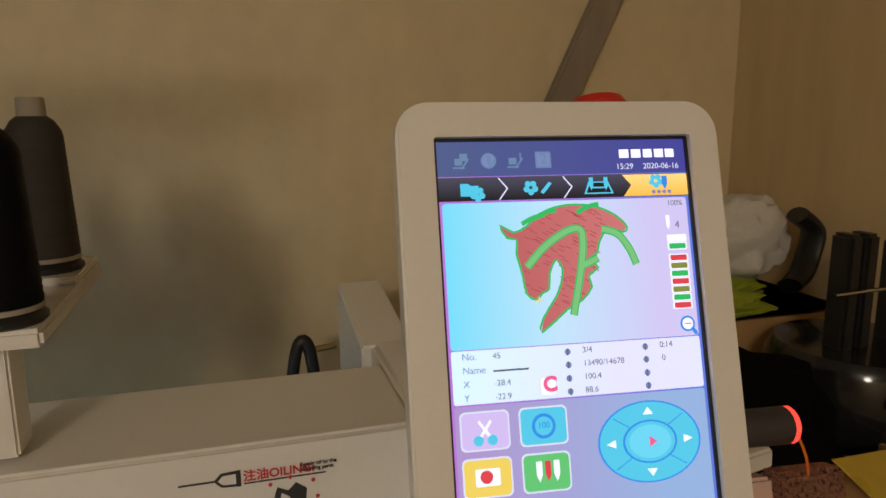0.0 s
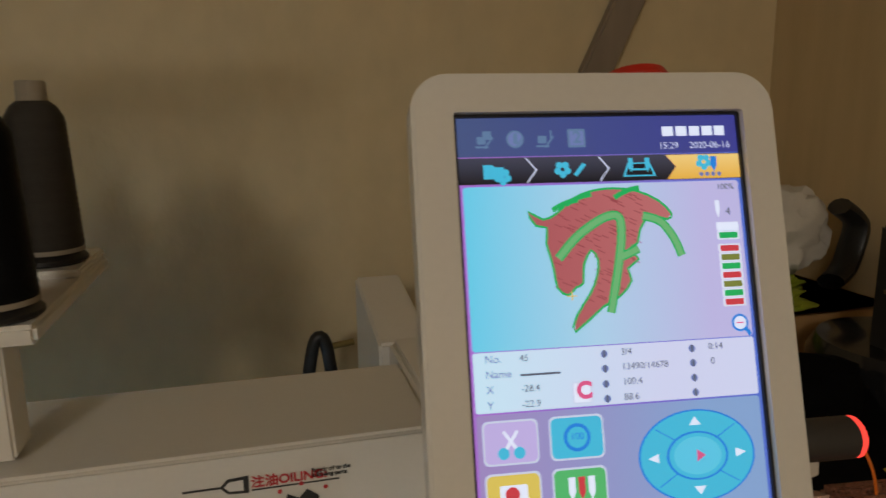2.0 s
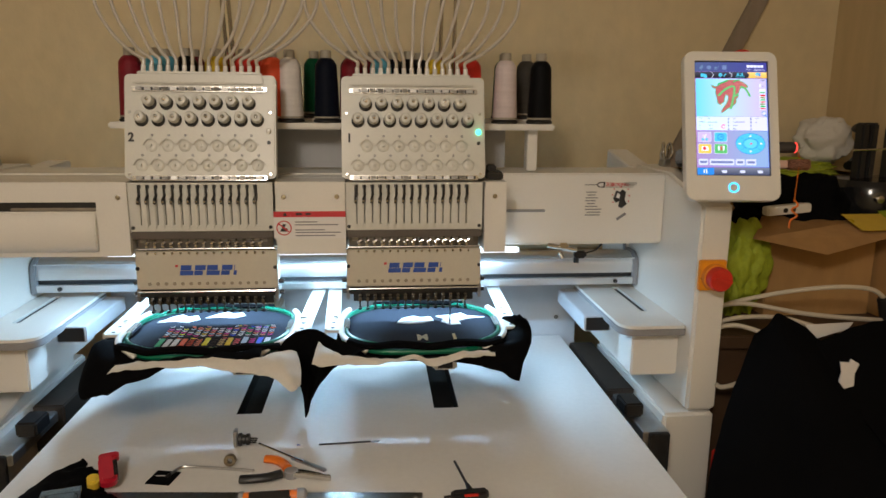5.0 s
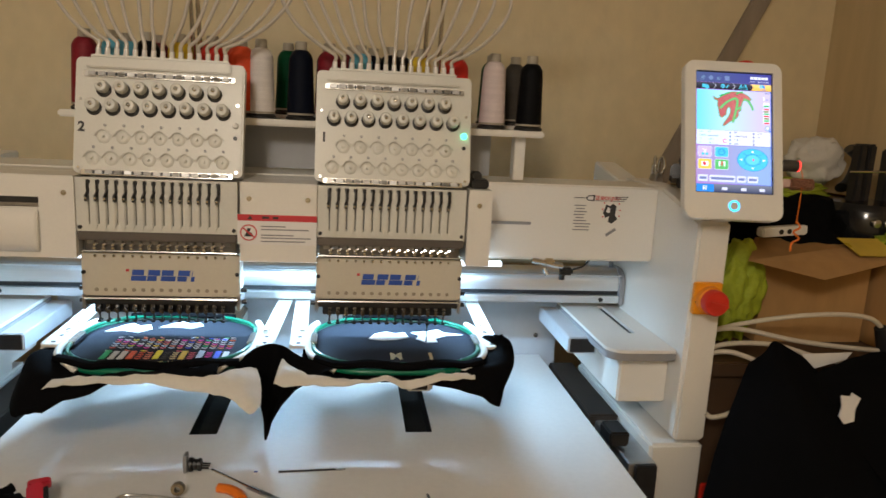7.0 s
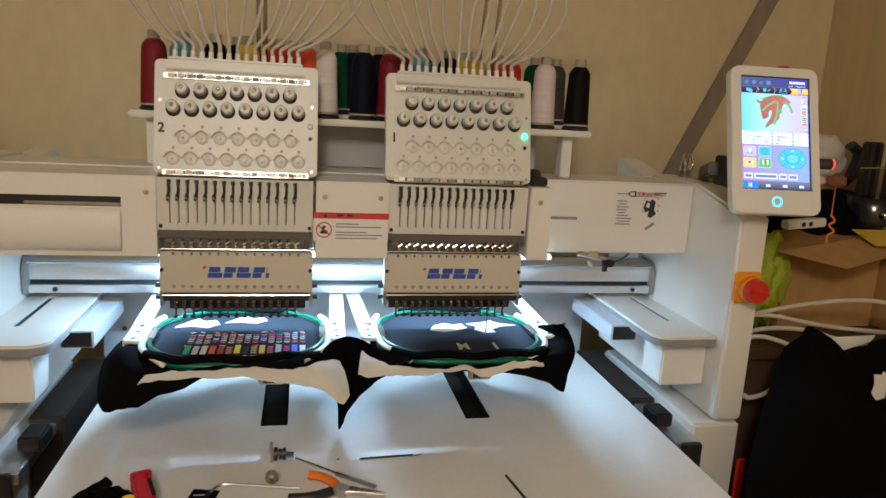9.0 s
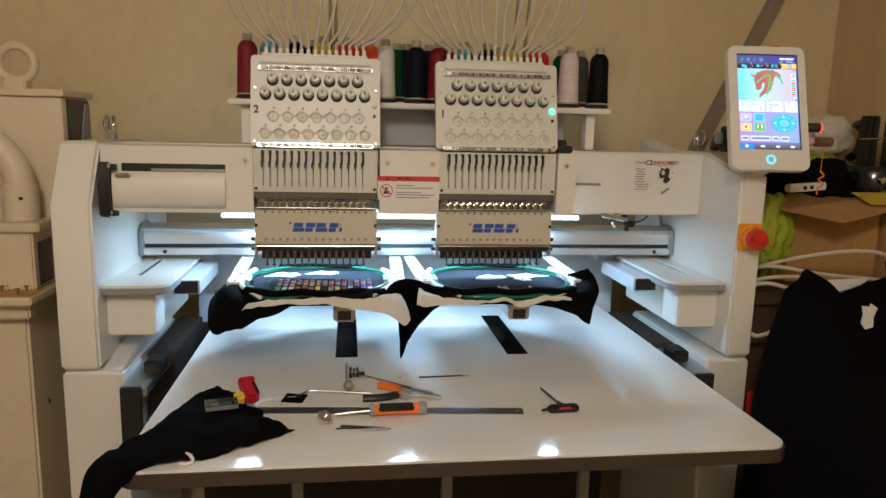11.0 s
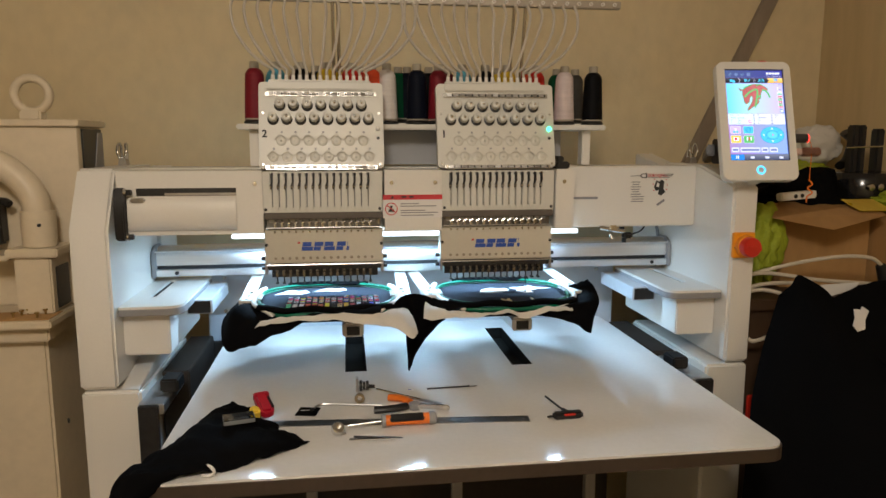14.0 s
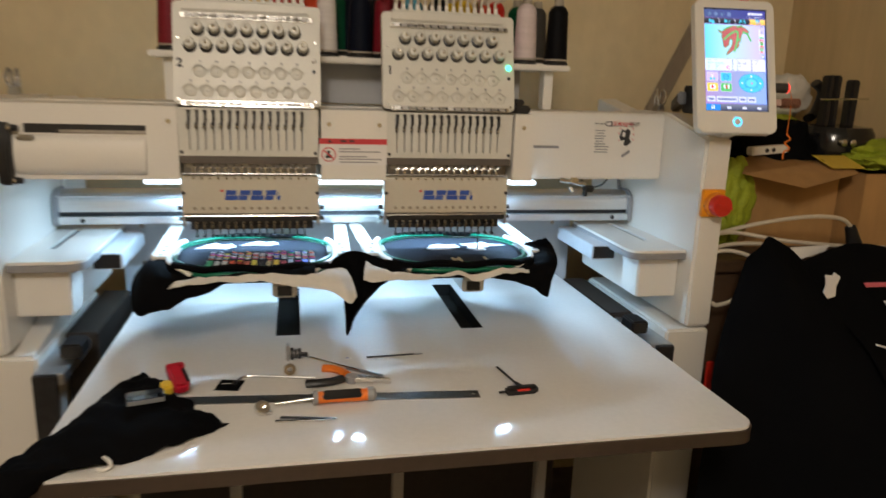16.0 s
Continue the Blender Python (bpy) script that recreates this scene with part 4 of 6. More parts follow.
# header with small icons
ui("header", rect(0, 0, 1, 0.083), glow("screen_header", (0.07, 0.10, 0.24), 0.9, (0.05, 0.05, 0.30), 0, -SW, SW), 1)
for k, u in enumerate((0.095, 0.20, 0.305)):
    if k == 1:
        ui("icon", disc(u, 0.046, 0.030), L_ICON, 2)
        ui("icon", disc(u, 0.046, 0.024), L_SLATE, 3)
        ui("icon", rect(u - 0.006, 0.034, u + 0.008, 0.056), L_ICON, 4)
    else:
        ui("icon", rect(u - 0.006 + 0.012 * k, 0.028, u + 0.024, 0.046, 0.003), L_ICON, 2)
        ui("icon", rect(u - 0.026, 0.040, u + 0.004, 0.056, 0.003), L_ICON, 3)
        ui("icon", rect(u - 0.032, 0.060, u + 0.012, 0.064), L_ICON, 2)
    ui("icon", [(u - 0.004, 0.064), (u + 0.026, 0.040), (u + 0.030, 0.043), (u, 0.067)], L_ICON, 5)
ui("icon", rect(0.384, 0.026, 0.446, 0.066, 0.004), L_ICON, 2)
ui("icon", rect(0.391, 0.0305, 0.439, 0.0615, 0.003), L_SLATE, 3)
word("2", 0.402, 0.056, 0.0078, L_ICON, 4, bold=0.0002)
for k, (a, b) in enumerate(((0.725, 0.765), (0.775, 0.815), (0.825, 0.862), (0.872, 0.91), (0.918, 0.955))):
    ui("maker_mark", rect(a, 0.024, b, 0.045), L_WHITE, 2)
word("15:29", 0.708, 0.073, 0.0044, L_PALE, 3)
word("2020-06-16", 0.82, 0.073, 0.0044, L_PALE, 3)
# steps row
ui("step_band", rect(0, 0.085, 1, 0.141), glow("screen_steps", (0.004, 0.004, 0.008), 1.0, (0.05, 0.05, 0.08), 1, SH - 2 * SH * 0.141, SH - 2 * SH * 0.09), 1)
ui("step_lit", [(0.73, 0.087), (1.0, 0.087), (1.0, 0.140), (0.73, 0.140), (0.765, 0.113)], glow("screen_gold", (0.95, 0.62, 0.20), 1.0, (0.85, 0.45, 0.06), 1, SH - 2 * SH * 0.09, SH - 2 * SH * 0.14), 2)
for u in (0.23, 0.485):
    ui("divider", [(u, 0.087), (u + 0.006, 0.087), (u + 0.040, 0.113), (u + 0.006, 0.140), (u, 0.140), (u + 0.033, 0.113)], L_PALE, 2)
ui("folder", [(0.085, 0.100), (0.115, 0.100), (0.125, 0.105), (0.155, 0.105), (0.155, 0.130), (0.085, 0.130)], L_CYAN, 2)
for uu, vv in ((0.150, 0.126), (0.358, 0.113), (0.868, 0.104)):
    for q in range(5):
        a = math.pi * 2 * q / 5 + 0.3
        ui("petal", disc(uu + 0.018 * math.cos(a), vv + 0.011 * math.sin(a), 0.012, 10), L_CYAN, 3)
ui("pencil", [(0.395, 0.124), (0.43, 0.100), (0.442, 0.104), (0.407, 0.129)], L_CYAN, 3)
ui("hoop_icon", [(0.59, 0.102), (0.67, 0.102), (0.69, 0.132), (0.57, 0.132)], L_CYAN, 2)
ui("hoop_icon", [(0.597, 0.105), (0.663, 0.105), (0.680, 0.129), (0.580, 0.129)], L_DARK, 3)
ui("hoop_icon", rect(0.605, 0.115, 0.655, 0.119), L_CYAN, 4)
for u in (0.600, 0.660):
    ui("needle_icon", [(u - 0.008, 0.092), (u + 0.008, 0.092), (u + 0.008, 0.112), (u, 0.124), (u - 0.008, 0.112)], L_CYAN, 4)
ui("needle_icon", [(0.893, 0.092), (0.915, 0.092), (0.915, 0.112), (0.904, 0.126), (0.893, 0.112)], L_BLUE, 4)
for q in range(4):
    ui("stitch_icon", disc(0.855 + 0.022 * q, 0.131, 0.008, 8), L_SLATE, 4)
# design area
ui("design_area", rect(0.012, 0.146, 0.988, 0.484, 0.012), glow("screen_design", (0.15, 0.62, 0.82), 1.0, (0.55, 0.49, 0.77), 0, -SW * 0.98, SW * 0.7, (0.45, 0.66, 0.83)), 2)
horse = [(0.235, 0.208), (0.290, 0.225), (0.345, 0.212), (0.40, 0.188), (0.47, 0.174), (0.55, 0.170), (0.64, 0.176), (0.72, 0.196), (0.765, 0.222), (0.745, 0.232), (0.685, 0.222), (0.665, 0.232),
         (0.64, 0.252), (0.628, 0.275), (0.595, 0.285), (0.628, 0.305), (0.585, 0.322), (0.595, 0.345), (0.55, 0.372), (0.485, 0.390), (0.375, 0.434), (0.385, 0.405), (0.44, 0.365), (0.468, 0.335), (0.478, 0.305),
         (0.455, 0.285), (0.425, 0.312), (0.418, 0.345), (0.392, 0.352), (0.36, 0.366), (0.325, 0.352), (0.315, 0.318), (0.305, 0.292), (0.295, 0.268), (0.300, 0.240), (0.262, 0.236)]
horse = [((u - 0.235) * 0.955 + 0.225, (v - 0.170) * 1.13 + 0.157) for u, v in horse]
outline3 = smooth_line([(-SW + 2 * SW * u, SH - 2 * SH * v, -0.0006 + 0.00012 * 6) for u, v in horse], 2, True)
hat = glow("screen_stitch_red", (0.44, 0.10, 0.11), 1.0, (0.52, 0.15, 0.15), 0, -0.03, 0.03)
ui("horse_fill", horse, hat, 5, "red stitched horse head")
part("horse_line", tube(outline3, 0.00055, 1, 4, True, 0.15), L_GREEN, disp, "green outline")


def stroke(pts, w, material, layer):
    pts = [((u - 0.235) * 0.955 + 0.225, (v - 0.170) * 1.13 + 0.157) for u, v in pts]
    line = [(-SW + 2 * SW * u, SH - 2 * SH * v, -0.0006 + 0.00012 * layer) for u, v in pts]
    return part("design_stroke", tube(line, w, 5, 6, False, 0.06), material, disp, "green design line")


L_STITCH = lit("stitch_green", (0.16, 0.46, 0.17))
for pts in ([(0.335, 0.298), (0.40, 0.262), (0.47, 0.236), (0.53, 0.222), (0.567, 0.226), (0.570, 0.26), (0.553, 0.31), (0.528, 0.365), (0.510, 0.402)], [(0.56, 0.300), (0.60, 0.292), (0.63, 0.285)],
            [(0.655, 0.224), (0.72, 0.236), (0.765, 0.268), (0.79, 0.302)]):
    stroke(pts, 0.0021, L_GREEN, 7)
    stroke(pts, 0.0014, L_STITCH, 8)
for v0, u0 in ((0.186, 0.42), (0.196, 0.37), (0.176, 0.60)):
    stroke([(u0 - 0.045, v0 + 0.012), (u0, v0), (u0 + 0.05, v0 - 0.006)], 0.0012, L_GREEN, 7)
random.seed(3)
for k in range(150):
    u, v = random.uniform(0.31, 0.66), random.uniform(0.17, 0.40)
    inside = sum((a[1] > v) != (b[1] > v) and u < (b[0] - a[0]) * (v - a[1]) / (b[1] - a[1]) + a[0] for a, b in zip(horse, horse[1:] + horse[:1])) % 2
    if inside:
        ui("stitch", [(u - 0.012, v - 0.004), (u + 0.012, v + 0.003), (u + 0.012, v + 0.005), (u - 0.012, v - 0.002)], lit("stitch_dark", (0.34, 0.06, 0.07)) if k == 0 else bpy.data.materials["screen_stitch_dark"], 6)
ui("cursor", rect(0.34, 0.3795, 0.375, 0.3815), L_YELLOW, 7)
ui("cursor", rect(0.3555, 0.371, 0.3595, 0.390), L_YELLOW, 7)
word("100%", 0.905, 0.166, 0.0040, L_GREY, 5)
word("4", 0.93, 0.222, 0.0052, L_GREY, 5)
ui("needle_icon", [(0.895, 0.190), (0.910, 0.190), (0.910, 0.212), (0.903, 0.226), (0.896, 0.212)], L_WHITE, 4)
for k, c in enumerate((L_WHITE, L_GREEN, None, L_RED, L_OLIVE, L_GREEN, L_RED, L_OLIVE, L_GREEN, L_RED)):
    if c:
        v0 = 0.2395 + 0.0192 * k - (0.010 if k > 2 else 0)
        ui("colour_key", rect(0.893, v0 - 0.0015, 0.973, v0 + 0.0165, 0.005), L_WHITE, 4)
        ui("colour_key", rect(0.899, v0 + 0.001, 0.967, v0 + 0.0142, 0.003), c, 5)
ui("zoom_ring", disc(0.945, 0.455, 0.030), L_BLUE, 4)
ui("zoom_lens", disc(0.945, 0.455, 0.022), L_WHITE, 5)
ui("zoom_cross", rect(0.932, 0.4535, 0.958, 0.4565), L_PINK, 6)
ui("zoom_handle", [(0.957, 0.468), (0.967, 0.462), (0.985, 0.478), (0.975, 0.484)], L_BLUE, 4)
# readings
ui("reading_panel", rect(0.012, 0.486, 0.988, 0.606, 0.008), glow("screen_readings", (0.62, 0.82, 0.92), 1.0, (0.68, 0.68, 0.88), 0, -SW, SW * 0.3), 3)
for body, u, v in (("No.", 0.05, 0.507), ("Name", 0.05, 0.5375), ("X", 0.05, 0.568), ("Y", 0.05, 0.599)):
    word(body, u, v, 0.0048, L_SLATE, 5)
for body, u, v in (("45", 0.165, 0.507), ("-28.4", 0.165, 0.568), ("-22.9", 0.165, 0.599), ("3/4", 0.51, 0.507), ("13490/14678", 0.51, 0.5375), ("100.4", 0.51, 0.568), ("88.6", 0.51, 0.599), ("0:14", 0.82, 0.507), ("0", 0.825, 0.5375)):
    word(body, u, v, 0.0042, L_GREY, 5)
ui("name_bar", rect(0.165, 0.5325, 0.30, 0.5368), L_GREY, 5)
ui("clear_key", rect(0.335, 0.556, 0.402, 0.600, 0.006), L_PALE, 4)
ui("clear_key", rect(0.340, 0.5585, 0.397, 0.5975, 0.005), L_WHITE, 5)
word("C", 0.350, 0.5885, 0.0100, L_PINK, 6, bold=0.0005)
for u, v in ((0.453, 0.503), (0.453, 0.533), (0.452, 0.564), (0.453, 0.594), (0.762, 0.503), (0.762, 0.533), (0.762, 0.564), (0.762, 0.594)):
    ui("reading_icon", disc(u, v, 0.012, 10), L_SLATE, 4)
    ui("reading_icon", rect(u - 0.003, v - 0.008, u + 0.003, v + 0.008), L_GREY, 5)
# keys
ui("key_area", rect(0.012, 0.610, 0.988, 0.925, 0.01), glow("screen_keys", (0.40, 0.28, 0.58), 0.9, (0.28, 0.42, 0.70), 0, -SW * 0.9, SW * 0.6), 2)
for u, v, c in ((0.120, 0.666, L_LILAC), (0.340, 0.666, L_CYAN), (0.120, 0.769, L_YELLOW), (0.340, 0.769, L_LEAF)):
    ui("key", rect(u - 0.092, v - 0.044, u + 0.092, v + 0.044, 0.02), L_PALE, 3)
    ui("key", rect(u - 0.086, v - 0.040, u + 0.086, v + 0.040, 0.018), c, 4)
for s in (-1, 1):
    ui("scissors", [(0.120 + s * 0.020, 0.642), (0.120 + s * 0.026, 0.646), (0.120 - s * 0.012, 0.680), (0.120 - s * 0.02, 0.676)], L_WHITE, 5)
    ui("scissors", disc(0.120 + s * 0.026, 0.687, 0.019, 14), L_CYAN, 6)
ui("dial", disc(0.340, 0.666, 0.045), L_BLUE, 5)
ui("dial", disc(0.340, 0.666, 0.034), L_CYAN, 6)
word("100", 0.340, 0.670, 0.0042, L_BLUE, 7, "CENTER")
ui("picture_icon", rect(0.075, 0.749, 0.165, 0.787, 0.006), L_WHITE, 5)
ui("picture_icon", disc(0.115, 0.767, 0.024, 12), L_RED, 6)
for u in (0.312, 0.345, 0.378):
    ui("needle_icon", [(u - 0.011, 0.744), (u + 0.011, 0.744), (u + 0.011, 0.774), (u, 0.790), (u - 0.011, 0.774)], L_WHITE if u != 0.345 else L_RED, 5)
for r, c, lay in ((0.205, L_BLUE, 3), (0.198, L_CYAN, 4), (0.108, L_BLUE, 6), (0.100, L_CYAN, 7), (0.084, lit("aqua", (0.12, 0.58, 0.78)), 8)):
    ui("direction_pad", disc(0.748, 0.722, r, 40, 0.73), c, lay)
for a in (45, 135, 225, 315):
    c, s = math.cos(radians(a)), math.sin(radians(a)) * 0.73 * SW / SH
    ui("pad_gap", [(0.748 + 0.10 * c - 0.003, 0.722 + 0.10 * s), (0.748 + 0.197 * c - 0.003, 0.722 + 0.18 * s), (0.748 + 0.197 * c + 0.003, 0.722 + 0.18 * s), (0.748 + 0.10 * c + 0.003, 0.722 + 0.10 * s)], L_BLUE, 5)
k_ = SW / SH
for (du, dv) in ((0, -0.150), (0, 0.150), (-0.150, 0), (0.150, 0)):
    n_ = Vector((du, dv)).normalized()
    t_ = Vector((-n_.y, n_.x))
    tri3 = [Vector((du, dv)) + n_ * 0.022, Vector((du, dv)) - n_ * 0.014 + t_ * 0.02, Vector((du, dv)) - n_ * 0.014 - t_ * 0.02]
    ui("pad_arrow", [(0.748 + p.x, 0.722 + p.y * k_ * 0.73) for p in tri3], L_WHITE, 6)
ui("pad_arrow", [(0.745, 0.710), (0.775, 0.722), (0.745, 0.734)], L_PINK, 9)
for u0, u1 in ((0.03, 0.16), (0.18, 0.52), (0.54, 0.66), (0.68, 0.82)):
    ui("small_key", rect(u0, 0.858, u1, 0.912, 0.012), L_PALE, 4)
    ui("small_key", rect(u0 + 0.02, 0.876, u1 - 0.02, 0.896, 0.004), L_SLATE, 5)
ui("bottom_bar", rect(0, 0.932, 1, 1), glow("screen_bottom", (0.03, 0.04, 0.10), 1.0, (0.16, 0.18, 0.25), 1, -SH, -SH * 0.87), 3)
ui("bottom_key", rect(0.01, 0.936, 0.24, 0.998, 0.006), L_BLUE, 4)
for u in (0.105, 0.135):
    ui("pause_bar", rect(u - 0.008, 0.950, u + 0.008, 0.984), L_WHITE, 5)
for u in (0.38, 0.63, 0.87):
    ui("bottom_icon", rect(u - 0.035, 0.956, u + 0.035, 0.980, 0.008), L_PALE, 4)
STICK = paint("charcoal_plastic", (0.045, 0.042, 0.042), 0.5, vary=0.1)
# two memory sticks in the panel's edge, with a cord
for nm, lab_, y0, mats in (("memory_stick", "grey memory stick with glowing red end in the panel", -0.050, 0), ("memory_stick", "copper glitter memory stick with pale pink neck", -0.083, 1)):
    st = thing(nm, PC + turn @ Vector((0.086, y0, -0.02)), lab_, "memory stick", "memory sticks")
    P3 = Matrix.Translation(PC) @ turn.to_4x4()
    if mats == 0:
        part("barrel", moved(cyl((0.0862, y0, -0.020), (0.124, y0, -0.020), 0.0105, seg=20, bev=0.001), P3), STICK, st)
        part("rim", moved(cyl((0.1242, y0, -0.020), (0.1272, y0, -0.020), 0.0103, seg=20, bev=0.001), P3), REDGLOW, st, "glowing red rim")
        part("cord", moved(tube([(0.126, y0 - 0.004, -0.014), (0.129, y0 - 0.02, -0.012), (0.126, y0 - 0.05, -0.012), (0.122, y0 - 0.08, -0.014), (0.118, y0 - 0.105, -0.015)], 0.0008, 5, 5), P3), ORANGE, st, "thin orange cord")
        part("tangle", moved(tube([(0.118, y0 - 0.10, -0.015), (0.124, y0 - 0.112, -0.013), (0.113, y0 - 0.120, -0.015), (0.121, y0 - 0.132, -0.012), (0.110, y0 - 0.140, -0.015), (0.106, y0 - 0.155, -0.013)], 0.0018, 5, 6), P3), ORANGE, st)
    else:
        part("neck", moved(box(0.0862, 0.1085, y0 - 0.0075, y0 + 0.0075, -0.027, -0.013, 0.002), P3), paint("pale_pink", (0.62, 0.42, 0.36), 0.5), st)
        part("body", moved(box(0.1087, 0.152, y0 - 0.0095, y0 + 0.0095, -0.029, -0.011, 0.003), P3), paint("copper_glitter", (0.52, 0.26, 0.18), 0.3, 0.5, vary=0.9, grain=1100, bump=0.6, spots=420), st, "copper glitter body")
# its stand: a bracket to the post, with a black stub and swivel
part("bracket", join(box(-0.012, 0.020, -0.150, -0.100, -0.075, -0.0342, 0.003)), SHELL, panel)
stub = thing("panel_arm", (0.93, 0.05, 1.28), "black pivot arm holding the panel on the post", "bracket")
part("arm", prism([(0.905, 1.283), (0.950, 1.283), (0.938, 1.345), (0.905, 1.345)], 0.02, 0.09, "y", 0.003), BLACKMET, stub)
part("link", moved(box(-0.085, 0.085, -0.012, 0.012, -0.014, 0.014, 0.004), Matrix.Translation((0.932, 0.150, 1.306)) @ Matrix.Rotation(radians(65), 4, "Z") @ Matrix.Rotation(radians(8), 4, "Y")), BLACK, stub)

# main switch on the post
sw = thing("main_switch", (0.918, -0.051, 1.10), "red rotary main switch on a yellow-orange plate", "switch")
part("plate", prism(rounded(0.893, 0.947, 1.063, 1.124, 0.004, 3), -0.062, -0.0505, "y", 0.002), paint("amber_plastic", (0.85, 0.33, 0.01), 0.42, vary=0.08), sw, "amber square plate")
part("collar", moved(lathe([(0.0265, 0), (0.0265, 0.012), (0.0245, 0.014), (0.0, 0.014)], 28), Matrix.Translation((0.922, -0.062, 1.092)) @ FRONT), paint("amber_collar", (0.80, 0.26, 0.01), 0.4, vary=0.08), sw)
part("knob", moved(lathe([(0.0235, 0.013), (0.0235, 0.030), (0.0215, 0.033), (0.0, 0.0335)], 28), Matrix.Translation((0.922, -0.062, 1.092)) @ FRONT), RED, sw, "red round knob")
part("grip", moved(box(-0.021, 0.021, -0.1015, -0.094, -0.006, 0.006, 0.003), Matrix.Translation((0.922, 0, 1.092)) @ Matrix.Rotation(radians(12), 4, "Y")), RED, sw)
part("screw", cyl((0.898, -0.062, 1.088), (0.898, -0.0635, 1.088), 0.003, seg=10), BLACK, sw)

# lever and bolt behind the beam
lev = thing("hook_lever", (0.86, 0.48, 1.16), "black hooked lever with a threaded bolt", "lever")
part("hook", tube([(0.804, 0.545, 1.06), (0.820, 0.545, 1.15), (0.832, 0.545, 1.212), (0.845, 0.545, 1.214), (0.853, 0.545, 1.165), (0.860, 0.545, 1.06)], 0.0085, 5, 10), BLACK, lev)
part("bolt", cyl((0.848, 0.550, 1.203), (0.884, 0.555, 1.206), 0.0045, seg=10), paint("brass_bolt", (0.35, 0.27, 0.10), 0.4, 0.8), lev)

# ---- hoops with cloth ----
def hoop(cx, with_colours):
    y0, y1, x0, x1 = -0.112, 0.165, cx - 0.158, cx + 0.158
    hp = thing("embroidery_hoop", (cx, 0.015, 0.97), "green tubular hoop clamped between white metal brackets", "hoop", "embroidery hoops")
    ring = rounded(x0, x1, y0, y1, 0.105, 8)
    part("inner_ring", tube([(x, y, 0.981) for x, y in rounded(x0 + 0.006, x1 - 0.006, y0 + 0.006, y1 - 0.006, 0.10, 8)], 0.0036, 1, 8, True), GREEN, hp)
    part("outer_ring", tube([(x, y, 0.969) for x, y in ring], 0.0058, 1, 10, True), GREEN, hp)
    for q in (-1, 1):
        arc = [(cx + q * 0.110, -0.104), (cx + q * 0.126, -0.097), (cx + q * 0.143, -0.082), (cx + q * 0.158, -0.045), (cx + q * 0.162, 0.02), (cx + q * 0.160, 0.085), (cx + q * 0.150, 0.120)]
        part("side_arm", tube([(x, y, (0.967, 0.977, 0.982)[k] if k < 3 else 0.983) for k, (x, y) in enumerate(arc)], 0.0062, 5, 10, flat=0.8), SHELL, hp, "white side arm")
    for q in (-1, 1):
        bx = cx + q * 0.178
        br = part("bracket", prism([(bx - 0.015, -0.03), (bx + 0.015, -0.03), (bx + 0.015 + q * 0.012, 0.30), (bx - 0.015 + q * 0.012, 0.30)], 0.981, 0.987, "z", 0.0015), SHELL, hp, "white metal bracket")
        part("bracket_lip", box(bx + q * 0.013 - 0.002, bx + q * 0.013 + 0.002, -0.03, 0.10, 0.972, 0.990, 0.001), SHELL, br)
        for hy in (-0.015, 0.02, 0.06, 0.10):
            part("hole", cyl((bx, hy, 0.9866), (bx, hy, 0.9876), 0.004, seg=12), BLACK, br)
        part("bolt", cyl((bx - q * 0.004, 0.04, 0.987), (bx - q * 0.004, 0.04, 0.993), 0.005, seg=6), STEEL, br)
        part("hinge", box(bx - q * 0.021 - 0.011, bx - q * 0.021 + 0.011, -0.01, 0.05, 0.976, 0.986, 0.002), STEEL, br)
    return hp


hoop(-0.066, True)
hoop(0.350, False)


def garment(cx, seed, label):
    """Black cloth stretched in the hoop."""
    g = thing("hooped_garment", (cx, 0.0, 0.975), label, "garment", "hooped garments")
    bm = prism(rounded(cx - 0.153, cx + 0.153, -0.107, 0.160, 0.098, 10), 0.9715, 0.9735, "z")
    part("hooped_cloth", bm, NAVY, g)
    edge = [(cx - 0.145 + 0.029 * k, -0.112 + 0.024 * abs(k - 5) ** 2.2 / 35 + 0.002 * math.sin(k * 2.3 + seed), 0.981 + 0.003 * math.sin(k * 1.7 + seed)) for k in range(11)]
    part("rolled_edge", tube(edge, 0.0095, 5, 8, flat=0.75), FABRIC, g, "black cloth rolled over the ring")
    part("skirt", prism(rounded(cx - 0.172, cx + 0.172, -0.130, 0.168, 0.085, 8), 0.9575, 0.9600, "z", 0.0008), FABRIC, g, "loose cloth round the ring")
    part("back_fold", tube([(cx - 0.10, 0.160, 0.982), (cx - 0.03, 0.163, 0.985), (cx + 0.04, 0.161, 0.983), (cx + 0.10, 0.159, 0.982)], 0.0075, 5, 8, flat=0.7), FABRIC, g, "black cloth folded over the back of the ring")
    return g


